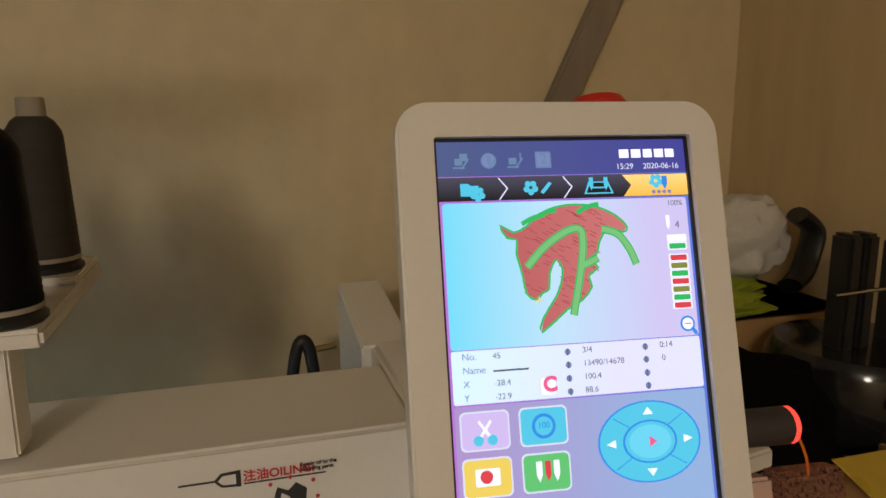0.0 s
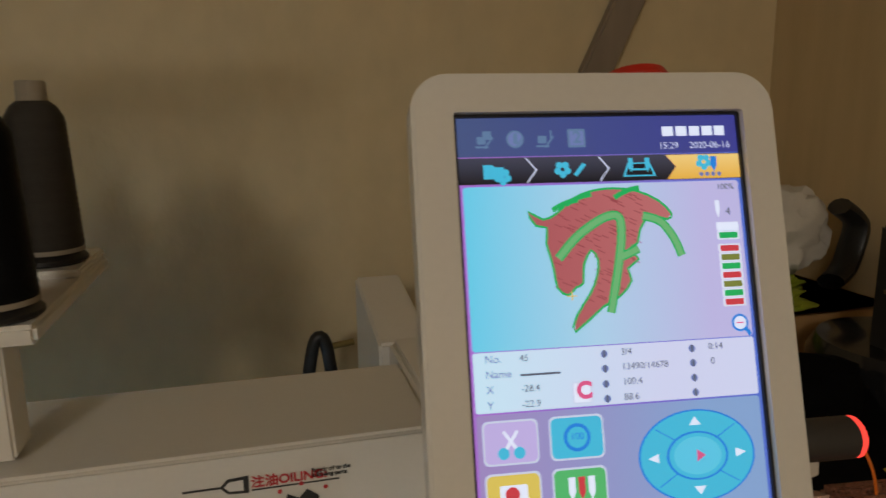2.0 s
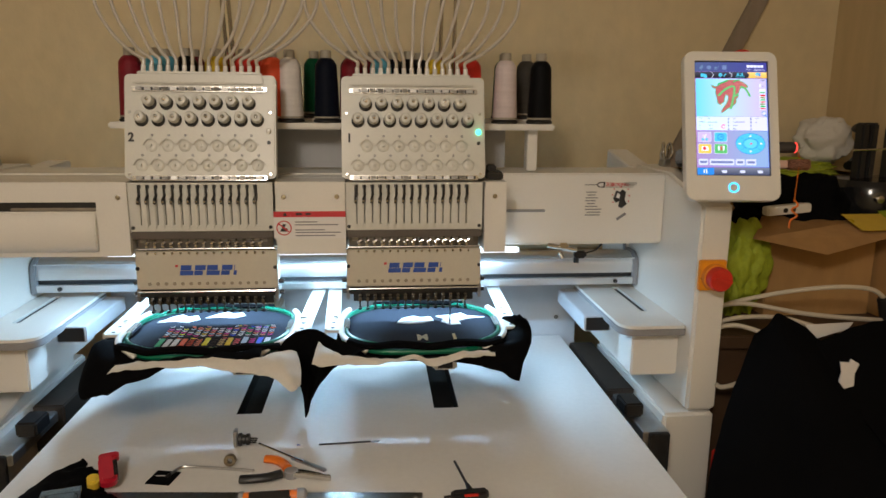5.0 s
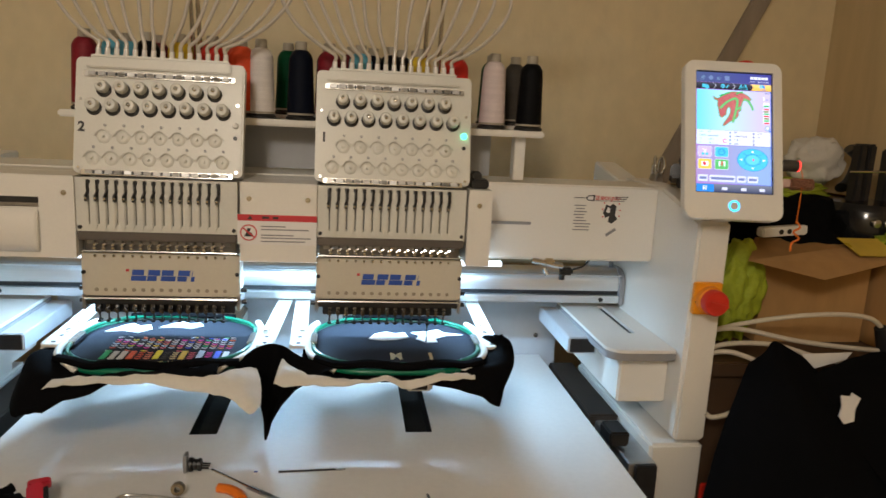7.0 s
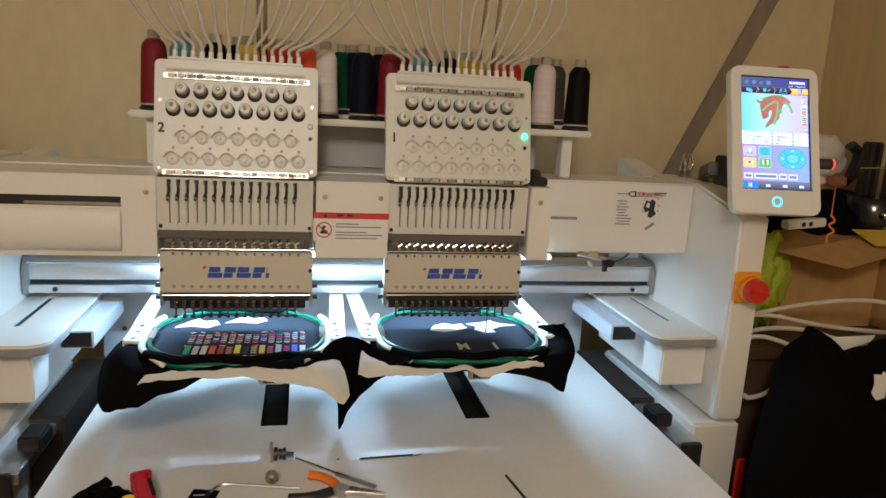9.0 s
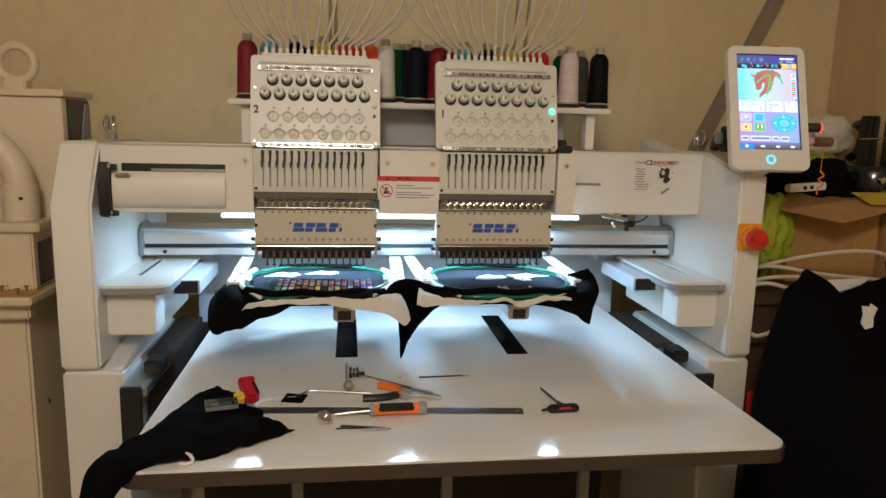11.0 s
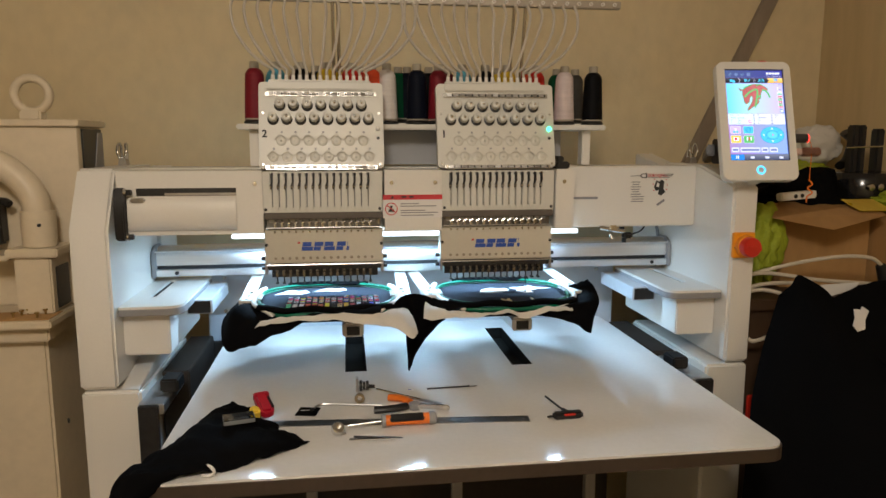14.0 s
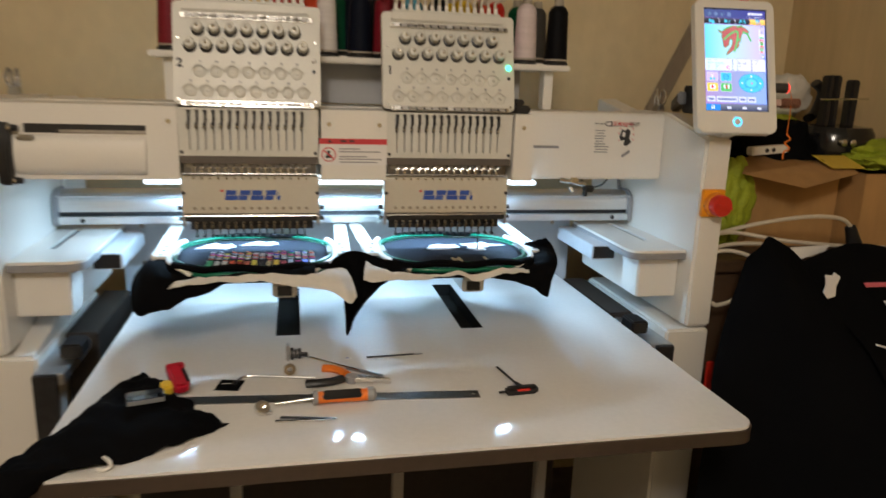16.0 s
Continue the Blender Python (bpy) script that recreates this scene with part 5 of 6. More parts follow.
random.seed(8)
g2 = garment(-0.066, 1, "black cloth in hoop with rows of coloured test stitching")
THREADS = [paint("floss_" + n, tuple(min(0.85, 1.3 * q) for q in c), 0.5, vary=0.2, grain=700, bump=0.2) for n, c in (("green", (0.02, 0.35, 0.12)), ("silver", (0.55, 0.55, 0.55)), ("white", (0.75, 0.74, 0.72)), ("vermilion", (0.75, 0.10, 0.03)), ("brick", (0.55, 0.09, 0.05)), ("coral", (0.8, 0.22, 0.15)), ("lemon", (0.75, 0.62, 0.04)), ("jet", (0.03, 0.03, 0.03)), ("sand", (0.55, 0.46, 0.25)), ("gold", (0.75, 0.5, 0.05)), ("rose", (0.6, 0.12, 0.16)), ("steel_blue", (0.40, 0.48, 0.58)), ("magenta", (0.62, 0.04, 0.28)), ("royal", (0.03, 0.07, 0.55)), ("pale_grey", (0.5, 0.5, 0.52)))]
for k in range(15):
    x = -0.150 + 0.0142 * k
    for row, (ya, yb) in enumerate(((-0.066, -0.028), (-0.012, 0.036))):
        m = THREADS[(k + 4 * row) % 15] if row else THREADS[k]
        if row or k in (4, 5, 7, 8, 10, 12):
            for q in range(5 if row else 4):
                for lean in (-1, 1):  # chevrons
                    part("stitch_bar", moved(box(-0.0031, 0.0031, -0.0009, 0.0009, 0, 0.0012, 0), Matrix.Translation((x + lean * 0.0022, ya + 0.004 + (0.0105 if row else 0.0095) * q, 0.9735)) @ Matrix.Rotation(radians(38 * lean), 4, "Z")), THREADS[(2, 14, 11, 5, 12)[(k + q) % 5]] if row and (k + q) % 3 else m, g2)
        else:
            part("stitch_bar", box(x - 0.0050, x + 0.0050, ya + random.uniform(0, 0.004), yb + random.uniform(0, 0.006), 0.9734, 0.9748, 0.0005), m, g2)
    for q in range(3):
        yy = random.choice((-0.08, -0.022, 0.042, 0.05)) + random.uniform(-0.003, 0.003)
        part("stitch", moved(box(-0.0045, 0.0045, -0.0009, 0.0009, 0, 0.001, 0), Matrix.Translation((x + random.uniform(-0.003, 0.003), yy, 0.9735)) @ Matrix.Rotation(random.uniform(-0.8, 0.8), 4, "Z")), THREADS[(k + q) % 15], g2)
WHITEFLOSS = THREADS[2]
for x, y, tall in ((-0.150, 0.104, 2.2), (-0.060, 0.124, 1.7)):
    edge = [(-0.042, -0.010), (-0.02, 0.006), (-0.004, 0.014), (0.012, 0.006), (0.030, 0.010), (0.040, -0.002), (0.02, -0.012), (-0.01, -0.008)]
    part("stitched_shape", prism([(x + u, y + tall * v) for u, v in edge], 0.9734, 0.9748, "z"), WHITEFLOSS, g2, "white stitched shape")
g1 = garment(0.350, 2, "black cloth in hoop with white stitched shape and letters")
part("stitched_shape", prism([(0.300, 0.050), (0.312, 0.078), (0.336, 0.094), (0.352, 0.082), (0.372, 0.088), (0.378, 0.060), (0.352, 0.046), (0.325, 0.042)], 0.9734, 0.9748, "z"), WHITEFLOSS, g1, "white stitched shape")
part("stitched_shape", prism([(0.384, 0.090), (0.40, 0.072), (0.392, 0.052), (0.41, 0.030), (0.432, 0.034), (0.428, 0.052), (0.452, 0.070), (0.488, 0.078), (0.452, 0.090), (0.440, 0.110), (0.420, 0.098)], 0.9734, 0.9748, "z"), WHITEFLOSS, g1, "white stitched shape")
part("letter", lettering("M", 0.026, Matrix.Translation((0.336, -0.060, 0.9737)) @ Matrix.Diagonal((1.1, 1.7, 1, 1)), 0.0004, bold=0.0011), THREADS[8], g1, "pale stitched letter")
part("letter", box(0.407, 0.413, -0.062, -0.028, 0.9734, 0.9745, 0.0004), THREADS[8], g1, "pale stitched stroke")

# loose cloth and backing paper hanging round the hoops
drape = thing("garment_drape", (-0.2, -0.05, 0.95), "black garment cloth hanging below the hoop", "cloth", "hanging cloth")
part("cloth", cloth([[(-0.235, 0.13, 0.964), (-0.265, 0.10, 0.955), (-0.295, 0.08, 0.935)], [(-0.248, 0.04, 0.962), (-0.285, 0.01, 0.958), (-0.315, -0.01, 0.925)], [(-0.225, -0.07, 0.972), (-0.268, -0.09, 0.966), (-0.286, -0.13, 0.888)],
                     [(-0.16, -0.132, 0.958), (-0.185, -0.155, 0.950), (-0.222, -0.165, 0.915)], [(-0.06, -0.138, 0.974), (-0.08, -0.155, 0.972), (-0.09, -0.164, 0.966)], [(0.04, -0.135, 0.974), (0.04, -0.155, 0.968), (0.04, -0.165, 0.960)]], 0.0012, 0.009, 22, 1), FABRIC, drape)
drape2 = thing("garment_drape", (0.12, -0.05, 0.9), "black garment cloth hanging in a point between the hoops", "cloth", "hanging cloth")
part("cloth", cloth([[(0.078, -0.100, 0.966), (0.098, -0.106, 0.948), (0.108, -0.110, 0.930)], [(0.104, -0.062, 0.978), (0.116, -0.074, 0.915), (0.114, -0.060, 0.856)], [(0.140, -0.052, 0.982), (0.136, -0.062, 0.900), (0.117, -0.056, 0.801)],
                     [(0.186, -0.104, 0.980), (0.160, -0.112, 0.922), (0.128, -0.070, 0.842)], [(0.238, -0.140, 0.974), (0.196, -0.150, 0.955), (0.154, -0.120, 0.905)]], 0.0016, 0.005, 18, 4), FABRIC, drape2)
drape3 = thing("garment_drape", (0.54, -0.08, 0.95), "black garment cloth folded into a wing beside the hoop", "cloth", "hanging cloth")
part("cloth", cloth([[(0.515, 0.02, 0.970), (0.532, 0.00, 0.992), (0.542, -0.070, 1.010)], [(0.515, -0.04, 0.962), (0.545, -0.05, 0.982), (0.566, -0.06, 0.985)], [(0.485, -0.105, 0.960), (0.530, -0.105, 0.972), (0.556, -0.108, 0.966)], [(0.43, -0.138, 0.958), (0.495, -0.142, 0.952), (0.540, -0.128, 0.935)], [(0.36, -0.142, 0.958), (0.455, -0.158, 0.942), (0.532, -0.130, 0.900)]], 0.0012, 0.008, 22, 7), FABRIC, drape3)
pap = thing("backing_paper", (0.0, -0.15, 0.94), "torn cream backing paper under the hooped cloth", "backing paper", "backing paper")
part("sheet", cloth([[(-0.20, -0.142, 0.957), (-0.205, -0.150, 0.951), (-0.21, -0.156, 0.945)], [(-0.12, -0.156, 0.966), (-0.12, -0.164, 0.962), (-0.12, -0.170, 0.956)], [(-0.05, -0.156, 0.968), (-0.05, -0.164, 0.964), (-0.05, -0.170, 0.958)], [(0.02, -0.158, 0.962), (0.02, -0.168, 0.955), (0.02, -0.177, 0.946)], [(0.050, -0.150, 0.968), (0.062, -0.172, 0.955), (0.075, -0.188, 0.938)], [(0.085, -0.135, 0.972), (0.100, -0.172, 0.955), (0.112, -0.205, 0.922)], [(0.112, -0.122, 0.962), (0.122, -0.150, 0.950), (0.126, -0.185, 0.930)]], 0.0008, 0.007, 26, 9), BACKING, pap)
pap2 = thing("backing_paper", (0.3, -0.15, 0.95), "wavy cream backing paper along the hoop front", "backing paper", "backing paper")
part("sheet", cloth([[(0.155, -0.10, 0.972), (0.150, -0.125, 0.965), (0.146, -0.150, 0.948)], [(0.20, -0.145, 0.966), (0.19, -0.155, 0.962), (0.18, -0.165, 0.950)], [(0.28, -0.158, 0.958), (0.27, -0.163, 0.957), (0.26, -0.168, 0.953)], [(0.325, -0.155, 0.968), (0.325, -0.162, 0.964), (0.325, -0.168, 0.960)], [(0.365, -0.158, 0.955), (0.365, -0.166, 0.951), (0.365, -0.170, 0.948)], [(0.42, -0.150, 0.967), (0.42, -0.158, 0.964), (0.42, -0.162, 0.960)], [(0.48, -0.135, 0.960), (0.48, -0.140, 0.958), (0.48, -0.145, 0.955)]], 0.0008, 0.006, 30, 12), BACKING, pap2)
for ob, dx in ((drape, 0.012), (drape2, 0.0), (drape3, -0.006), (pap, 0.0), (pap2, -0.004)):
    ob.location += Vector((dx, 0.012 if ob in (drape, drape3) else 0.004, 0.008 if ob in (drape, drape3) else 0.013))

# ---- on the table ----
ZT = 0.8002
jk = thing("black_jacket", (-0.25, -0.35, 0.80), "crumpled black jacket lying over the table corner", "jacket")
part("cloth", cloth([[(-0.262, -0.160, ZT), (-0.215, -0.215, ZT), (-0.165, -0.285, ZT), (-0.125, -0.335, ZT), (-0.088, -0.372, ZT)],
                     [(-0.295, -0.240, 0.804), (-0.245, -0.265, 0.822), (-0.190, -0.320, 0.822), (-0.135, -0.368, 0.816), (-0.100, -0.392, 0.806)],
                     [(-0.325, -0.330, 0.806), (-0.275, -0.345, 0.830), (-0.215, -0.385, 0.828), (-0.155, -0.412, 0.818), (-0.120, -0.412, 0.803)],
                     [(-0.352, -0.420, 0.808), (-0.305, -0.425, 0.828), (-0.245, -0.440, 0.824), (-0.190, -0.450, 0.812), (-0.165, -0.448, 0.803)],
                     [(-0.374, -0.485, 0.812), (-0.330, -0.490, 0.822), (-0.285, -0.490, 0.818), (-0.245, -0.485, 0.808), (-0.225, -0.478, 0.803)],
                     [(-0.385, -0.525, 0.800), (-0.362, -0.530, 0.808), (-0.335, -0.526, 0.809), (-0.305, -0.512, 0.808), (-0.290, -0.500, 0.805)],
                     [(-0.395, -0.545, 0.755), (-0.380, -0.552, 0.757), (-0.362, -0.548, 0.760), (-0.350, -0.540, 0.765), (-0.346, -0.532, 0.770)],
                     [(-0.400, -0.548, 0.715), (-0.388, -0.556, 0.712), (-0.376, -0.553, 0.716), (-0.366, -0.546, 0.722), (-0.364, -0.540, 0.728)]], 0.003, 0.011, 20, 21), FABRIC, jk)
part("drawcord", tube([(-0.262, -0.478, 0.812), (-0.246, -0.484, 0.812), (-0.238, -0.494, 0.806), (-0.246, -0.501, 0.804), (-0.256, -0.497, 0.804)], 0.0028, 5, 8), WHITEPL, jk, "short white drawcord")
case = thing("clear_case", (-0.225, -0.30, 0.83), "small clear plastic case on the jacket", "plastic case")
cm = Matrix.Translation((-0.220, -0.342, 0.8355)) @ Matrix.Rotation(radians(14), 4, "Z") @ Matrix.Scale(0.82, 4)
part("case", moved(prism(rounded(-0.034, 0.034, -0.022, 0.022, 0.004, 3), -0.004, 0.005, "z", 0.0005, [rounded(-0.0325, 0.0325, -0.0205, 0.0205, 0.003, 3)[::-1]]), cm), paint("frosted_plastic", (0.22, 0.23, 0.235), 0.2, vary=0.1), case)
part("lid", moved(box(-0.033, 0.033, -0.021, 0.021, 0.0052, 0.0064, 0.0004), cm), CLEAR, case)
part("contents", moved(box(-0.022, 0.022, -0.012, 0.012, -0.004, -0.001, 0.001), cm), paint("grey_foam", (0.16, 0.17, 0.18), 0.6), case)
tp = thing("utility_knife", (-0.19, -0.22, 0.80), "red and yellow folding utility knife leaning on the jacket", "knife")
km = Matrix.Translation((-0.186, -0.246, 0.822)) @ Matrix.Rotation(radians(112), 4, "Z") @ Matrix.Rotation(radians(-14), 4, "Y") @ Matrix.Scale(1.22, 4)
part("handle", moved(prism(rounded(-0.026, 0.026, -0.011, 0.011, 0.008, 5), -0.008, 0.008, "z", 0.004), km), paint("crimson_plastic", (0.50, 0.012, 0.035), 0.35), tp)
part("grip", moved(box(-0.016, 0.018, -0.0125, -0.007, -0.0086, 0.0086, 0.003), km), BLACK, tp)
part("guard", moved(prism(rounded(0.022, 0.034, -0.016, 0.010, 0.005, 4), -0.006, 0.006, "z", 0.002), km), paint("crimson_plastic_guard", (0.45, 0.012, 0.03), 0.35), tp)
part("slider", moved(prism(rounded(-0.024, -0.004, 0.011, 0.026, 0.006, 5), -0.008, 0.008, "z", 0.003), km), YELLOW, tp)
# steel ruler
rl = thing("steel_ruler", (0.08, -0.31, 0.80), "long steel ruler lying on the table", "ruler")
rm = Matrix.Translation((0.075, -0.3085, ZT)) @ Matrix.Rotation(radians(-4.6), 4, "Z")
part("blade", moved(prism(rounded(-0.255, 0.255, -0.0145, 0.0145, 0.001, 1), 0, 0.0010, "z", 0.0, [[(0.244 + 0.003 * math.cos(-a * 0.785), 0.003 * math.sin(-a * 0.785)) for a in range(8)]]), rm), WORNSTEEL, rl)
for k in range(50):
    part("graduation", moved(box(-0.25 + 0.01 * k, -0.2494 + 0.01 * k, 0.0145 - (0.007 if k % 5 == 0 else 0.004), 0.0143, 0.001, 0.0012, 0), rm), INK, rl)
# screwdriver
sd = thing("screwdriver", (0.06, -0.335, 0.80), "orange and black handled screwdriver with steel shaft", "screwdriver")
sm = Matrix.Translation((0.092, -0.3315, 0.8135)) @ Matrix.Rotation(radians(2), 4, "Z") @ Matrix.Rotation(radians(90), 4, "Y")
part("handle", lathe([(0.0065, -0.048), (0.0100, -0.044), (0.0104, -0.036), (0.0094, -0.022), (0.0104, 0.0), (0.0110, 0.018), (0.0104, 0.034), (0.0110, 0.040), (0.0104, 0.0445)], 20, sm), ORANGE, sd)
part("grip", moved(prism(rounded(-0.034, 0.032, -0.0085, 0.0085, 0.005, 4), 0.0065, 0.0122, "z", 0.002), Matrix.Translation((0.090, -0.3330, 0.8122)) @ Matrix.Rotation(radians(2), 4, "Z") @ Matrix.Rotation(radians(32), 4, "X")), BLACK, sd, "black rubber grip")
part("collar", lathe([(0.0108, -0.0515), (0.0122, -0.050), (0.0122, -0.0435)], 20, sm), GREYPL, sd)
part("end_cap", lathe([(0.0124, 0.0395), (0.0124, 0.050), (0.0090, 0.0535)], 20, sm), GREYPL, sd)
part("shaft", cyl((0.042, -0.333, 0.8125), (-0.022, -0.3345, 0.8075), 0.0028, 0.0022, 10), STEEL, sd)
# tweezers
tw = thing("tweezers", (0.02, -0.388, 0.80), "dark slim steel tweezers", "tweezers")
for a, b, m in (((-0.012, -0.375), (0.076, -0.392), BLACKMET), ((-0.020, -0.388), (0.070, -0.394), STEEL)):
    d = Vector((b[0] - a[0], b[1] - a[1], 0))
    part("leg", moved(prism([(0, -0.003), (d.length * 0.8, -0.0025), (d.length, -0.0008), (d.length, 0.0008), (d.length * 0.8, 0.0025), (0, 0.003)], 0.0, 0.002, "z", 0.0004), Matrix.Translation((*a, 0.8022)) @ Matrix.Rotation(math.atan2(d.y, d.x), 4, "Z")), m, tw)
# bobbin case and knurled nut
bb = thing("bobbin_case", (-0.043, -0.357, 0.80), "small round steel bobbin case", "bobbin case")
part("case", lathe([(0.0115, 0), (0.012, 0.002), (0.012, 0.010), (0.0105, 0.0115), (0.005, 0.0115), (0.005, 0.0055), (0.0, 0.0055)], 24, Matrix.Translation((-0.043, -0.357, 0.8095)) @ Matrix.Rotation(radians(38), 4, "X") @ Matrix.Rotation(radians(20), 4, "Y")), STEEL, bb)
part("finger", box(-0.036, -0.026, -0.360, -0.352, 0.8005, 0.806, 0.0015), WORNSTEEL, bb)
nt_ = thing("knurled_nut", (0.002, -0.198, 0.80), "dull knurled brass nut", "nut")
part("nut", lathe([(0.005, 0), (0.0095, 0), (0.0105, 0.002), (0.0105, 0.010), (0.0095, 0.012), (0.005, 0.012)], 18, Matrix.Translation((0.002, -0.196, 0.8105)) @ Matrix.Rotation(radians(80), 4, "X"), True), paint("dull_brass", (0.30, 0.24, 0.16), 0.4, 0.9), nt_)
# pliers
pl = thing("pliers", (0.09, -0.245, 0.80), "combination pliers with orange and black handles", "pliers")
part("black_handle", tube([(0.030, -0.262, 0.808), (0.050, -0.264, 0.809), (0.075, -0.260, 0.809), (0.096, -0.250, 0.809)], 0.0088, 5, 10, flat=0.8), BLACK, pl)
part("orange_handle", tube([(0.062, -0.196, 0.808), (0.080, -0.203, 0.809), (0.096, -0.218, 0.809), (0.104, -0.234, 0.809)], 0.0088, 5, 10, flat=0.8), ORANGE, pl)
part("joint", lathe([(0.0115, 0), (0.012, 0.002), (0.012, 0.012), (0.009, 0.0135)], 18, Matrix.Translation((0.112, -0.246, ZT))), GREYPL, pl)
for q in (-1, 1):
    part("jaw", prism([(0.112, -0.247 + q * 0.009), (0.135, -0.252 + q * 0.008), (0.180, -0.269 + q * 0.0045), (0.180, -0.269 + q * 0.001), (0.118, -0.250 + q * 0.001)], 0.803, 0.812, "z", 0.0015), STEEL, pl)
# bent hex key, steel rod, pick and card
hk = thing("hex_key", (-0.02, -0.21, 0.80), "bent steel hex key with dark ball end", "hex key")
part("key", tube([(-0.092, -0.228, 0.8035), (-0.086, -0.214, 0.8035), (-0.078, -0.205, 0.8035), (-0.06, -0.205, 0.8035), (-0.02, -0.213, 0.8035), (0.046, -0.227, 0.8035)], 0.0023, 4, 6), WORNSTEEL, hk)
part("tip", cyl((-0.092, -0.229, 0.8037), (-0.096, -0.237, 0.8037), 0.0035, 0.003, 8), BLACK, hk)
cd = thing("dark_card", (-0.1, -0.235, 0.80), "small black square swatch with a fine white line", "swatch")
cmat = Matrix.Translation((-0.102, -0.235, ZT)) @ Matrix.Rotation(radians(-12), 4, "Z")
part("card", moved(box(-0.021, 0.021, -0.021, 0.021, 0, 0.002, 0.0004), cmat), FABRIC, cd)
part("line", moved(box(-0.014, 0.012, 0.004, 0.006, 0.002, 0.0023, 0), cmat @ Matrix.Rotation(radians(12), 4, "Z")), PAPER, cd)
pk = thing("steel_pick", (0.205, -0.135, 0.80), "slim dark pick with a leaf-shaped tip", "pick")
part("shaft", cyl((0.150, -0.1385, 0.8022), (0.245, -0.1335, 0.8022), 0.0018, seg=8), BLACKMET, pk)
part("tip", prism([(0.244, -0.1355), (0.252, -0.1305), (0.262, -0.1325), (0.252, -0.1365)], 0.801, 0.8030, "z", 0.0004), WORNSTEEL, pk)
rd = thing("rotary_hook_tool", (0.03, -0.13, 0.80), "black gear on a plate with a long steel shaft", "tool")
part("shaft", cyl((0.040, -0.130, 0.8040), (0.128, -0.205, 0.8040), 0.0022, seg=8), STEEL, rd)
part("blade", prism([(0.104, -0.190), (0.112, -0.184), (0.171, -0.232), (0.166, -0.239)], 0.8012, 0.8050, "z", 0.0008), WORNSTEEL, rd)
part("plate", moved(box(-0.003, 0.003, -0.010, 0.010, 0, 0.032, 0.0015), Matrix.Translation((-0.002, -0.128, ZT))), WORNSTEEL, rd)
for k in range(3):
    part("gear", cyl((0.003 + 0.007 * k, -0.128, 0.8125), (0.009 + 0.007 * k, -0.128, 0.8125), (0.012, 0.009, 0.0105)[k], seg=14, bev=0.0008), BLACK, rd)
for k in range(3):
    part("prong", cyl((0.022, -0.136 + 0.008 * k, 0.8105), (0.036, -0.136 + 0.008 * k, 0.8095), 0.0015, seg=6), BLACK, rd)
tk = thing("t_handle_key", (0.40, -0.30, 0.80), "black and red T-handle hex key", "hex key")
part("handle", moved(prism(rounded(-0.036, 0.026, -0.0095, 0.0095, 0.008, 5), 0.0, 0.014, "z", 0.004), Matrix.Translation((0.410, -0.336, ZT)) @ Matrix.Rotation(radians(4), 4, "Z")), BLACK, tk)
part("stripe", moved(box(-0.016, 0.008, -0.0102, -0.0070, 0.008, 0.0128, 0.001), Matrix.Translation((0.410, -0.336, ZT)) @ Matrix.Rotation(radians(4), 4, "Z")), RED, tk)
part("neck", cyl((0.408, -0.328, 0.807), (0.405, -0.305, 0.806), 0.0055, 0.0035, 10), BLACK, tk)
part("shaft", cyl((0.405, -0.306, 0.8055), (0.393, -0.222, 0.8035), 0.0022, seg=6), BLACKMET, tk)
part("stub", cyl((0.376, -0.339, 0.807), (0.363, -0.340, 0.8065), 0.0025, seg=6), BLACKMET, tk)
lb = thing("small_label", (0.118, -0.13, 0.80), "tiny white and blue printed tag", "tag")
part("tag", box(0.108, 0.120, -0.142, -0.132, ZT, 0.8008, 0), PAPER, lb)
part("bar", box(0.109, 0.115, -0.137, -0.133, 0.8009, 0.8012, 0), BLUE, lb)

# ---- old cream machine beside it ----
om = thing("cream_press", (-0.95, 0.25, 0), "old cream enamelled machine with lifting ring and bent pipe", "machine")
part("upper_body", prism(rounded(-1.35, -0.632, 0.14, 0.31, (0.01, 0.004, 0.004, 0.01), 3), 0.955, 1.372, "z", 0.003), OLDCREAM, om)
part("top_plate", box(-1.36, -0.624, 0.13, 0.32, 1.3725, 1.388, 0.002), OLDCREAM, om)
part("side_recess", box(-0.6325, -0.6285, 0.165, 0.295, 1.18, 1.368, 0), BLACKMET, om, "dark open side panel")
part("side_door", prism([(0.20, 1.18), (0.295, 1.18), (0.295, 1.36), (0.265, 1.36)], -0.6284, -0.6255, "x", 0.0006), GREYPL, om)
part("lower_body", box(-1.35, -0.690, 0.03, 0.50, 0, 0.8995, 0.006), OLDCREAM, om)
part("ledge", box(-1.35, -0.655, -0.03, 0.16, 0.9365, 0.9545, 0.003), OLDCREAM, om)
part("ledge_box", box(-1.35, -0.672, 0.0, 0.16, 0.900, 0.936, 0.004), OLDCREAM, om)
part("pipe", tube([(-0.705, 0.075, 1.17), (-0.708, 0.075, 1.21), (-0.735, 0.075, 1.255), (-0.785, 0.075, 1.292), (-0.85, 0.075, 1.305), (-0.95, 0.075, 1.305)], 0.030, 5, 18), OLDCREAM, om)
part("collar", cyl((-0.704, 0.075, 1.105), (-0.704, 0.075, 1.185), 0.036, seg=24, bev=0.002), OLDCREAM, om)
part("flange", box(-0.758, -0.650, 0.02, 0.138, 1.085, 1.1045, 0.003), OLDCREAM, om)
part("bracket", box(-0.745, -0.668, 0.03, 0.138, 0.956, 1.0845, 0.004), OLDCREAM, om)
part("set_screw", cyl((-0.690, 0.045, 1.155), (-0.690, 0.039, 1.155), 0.004, seg=8), BLACKMET, om)
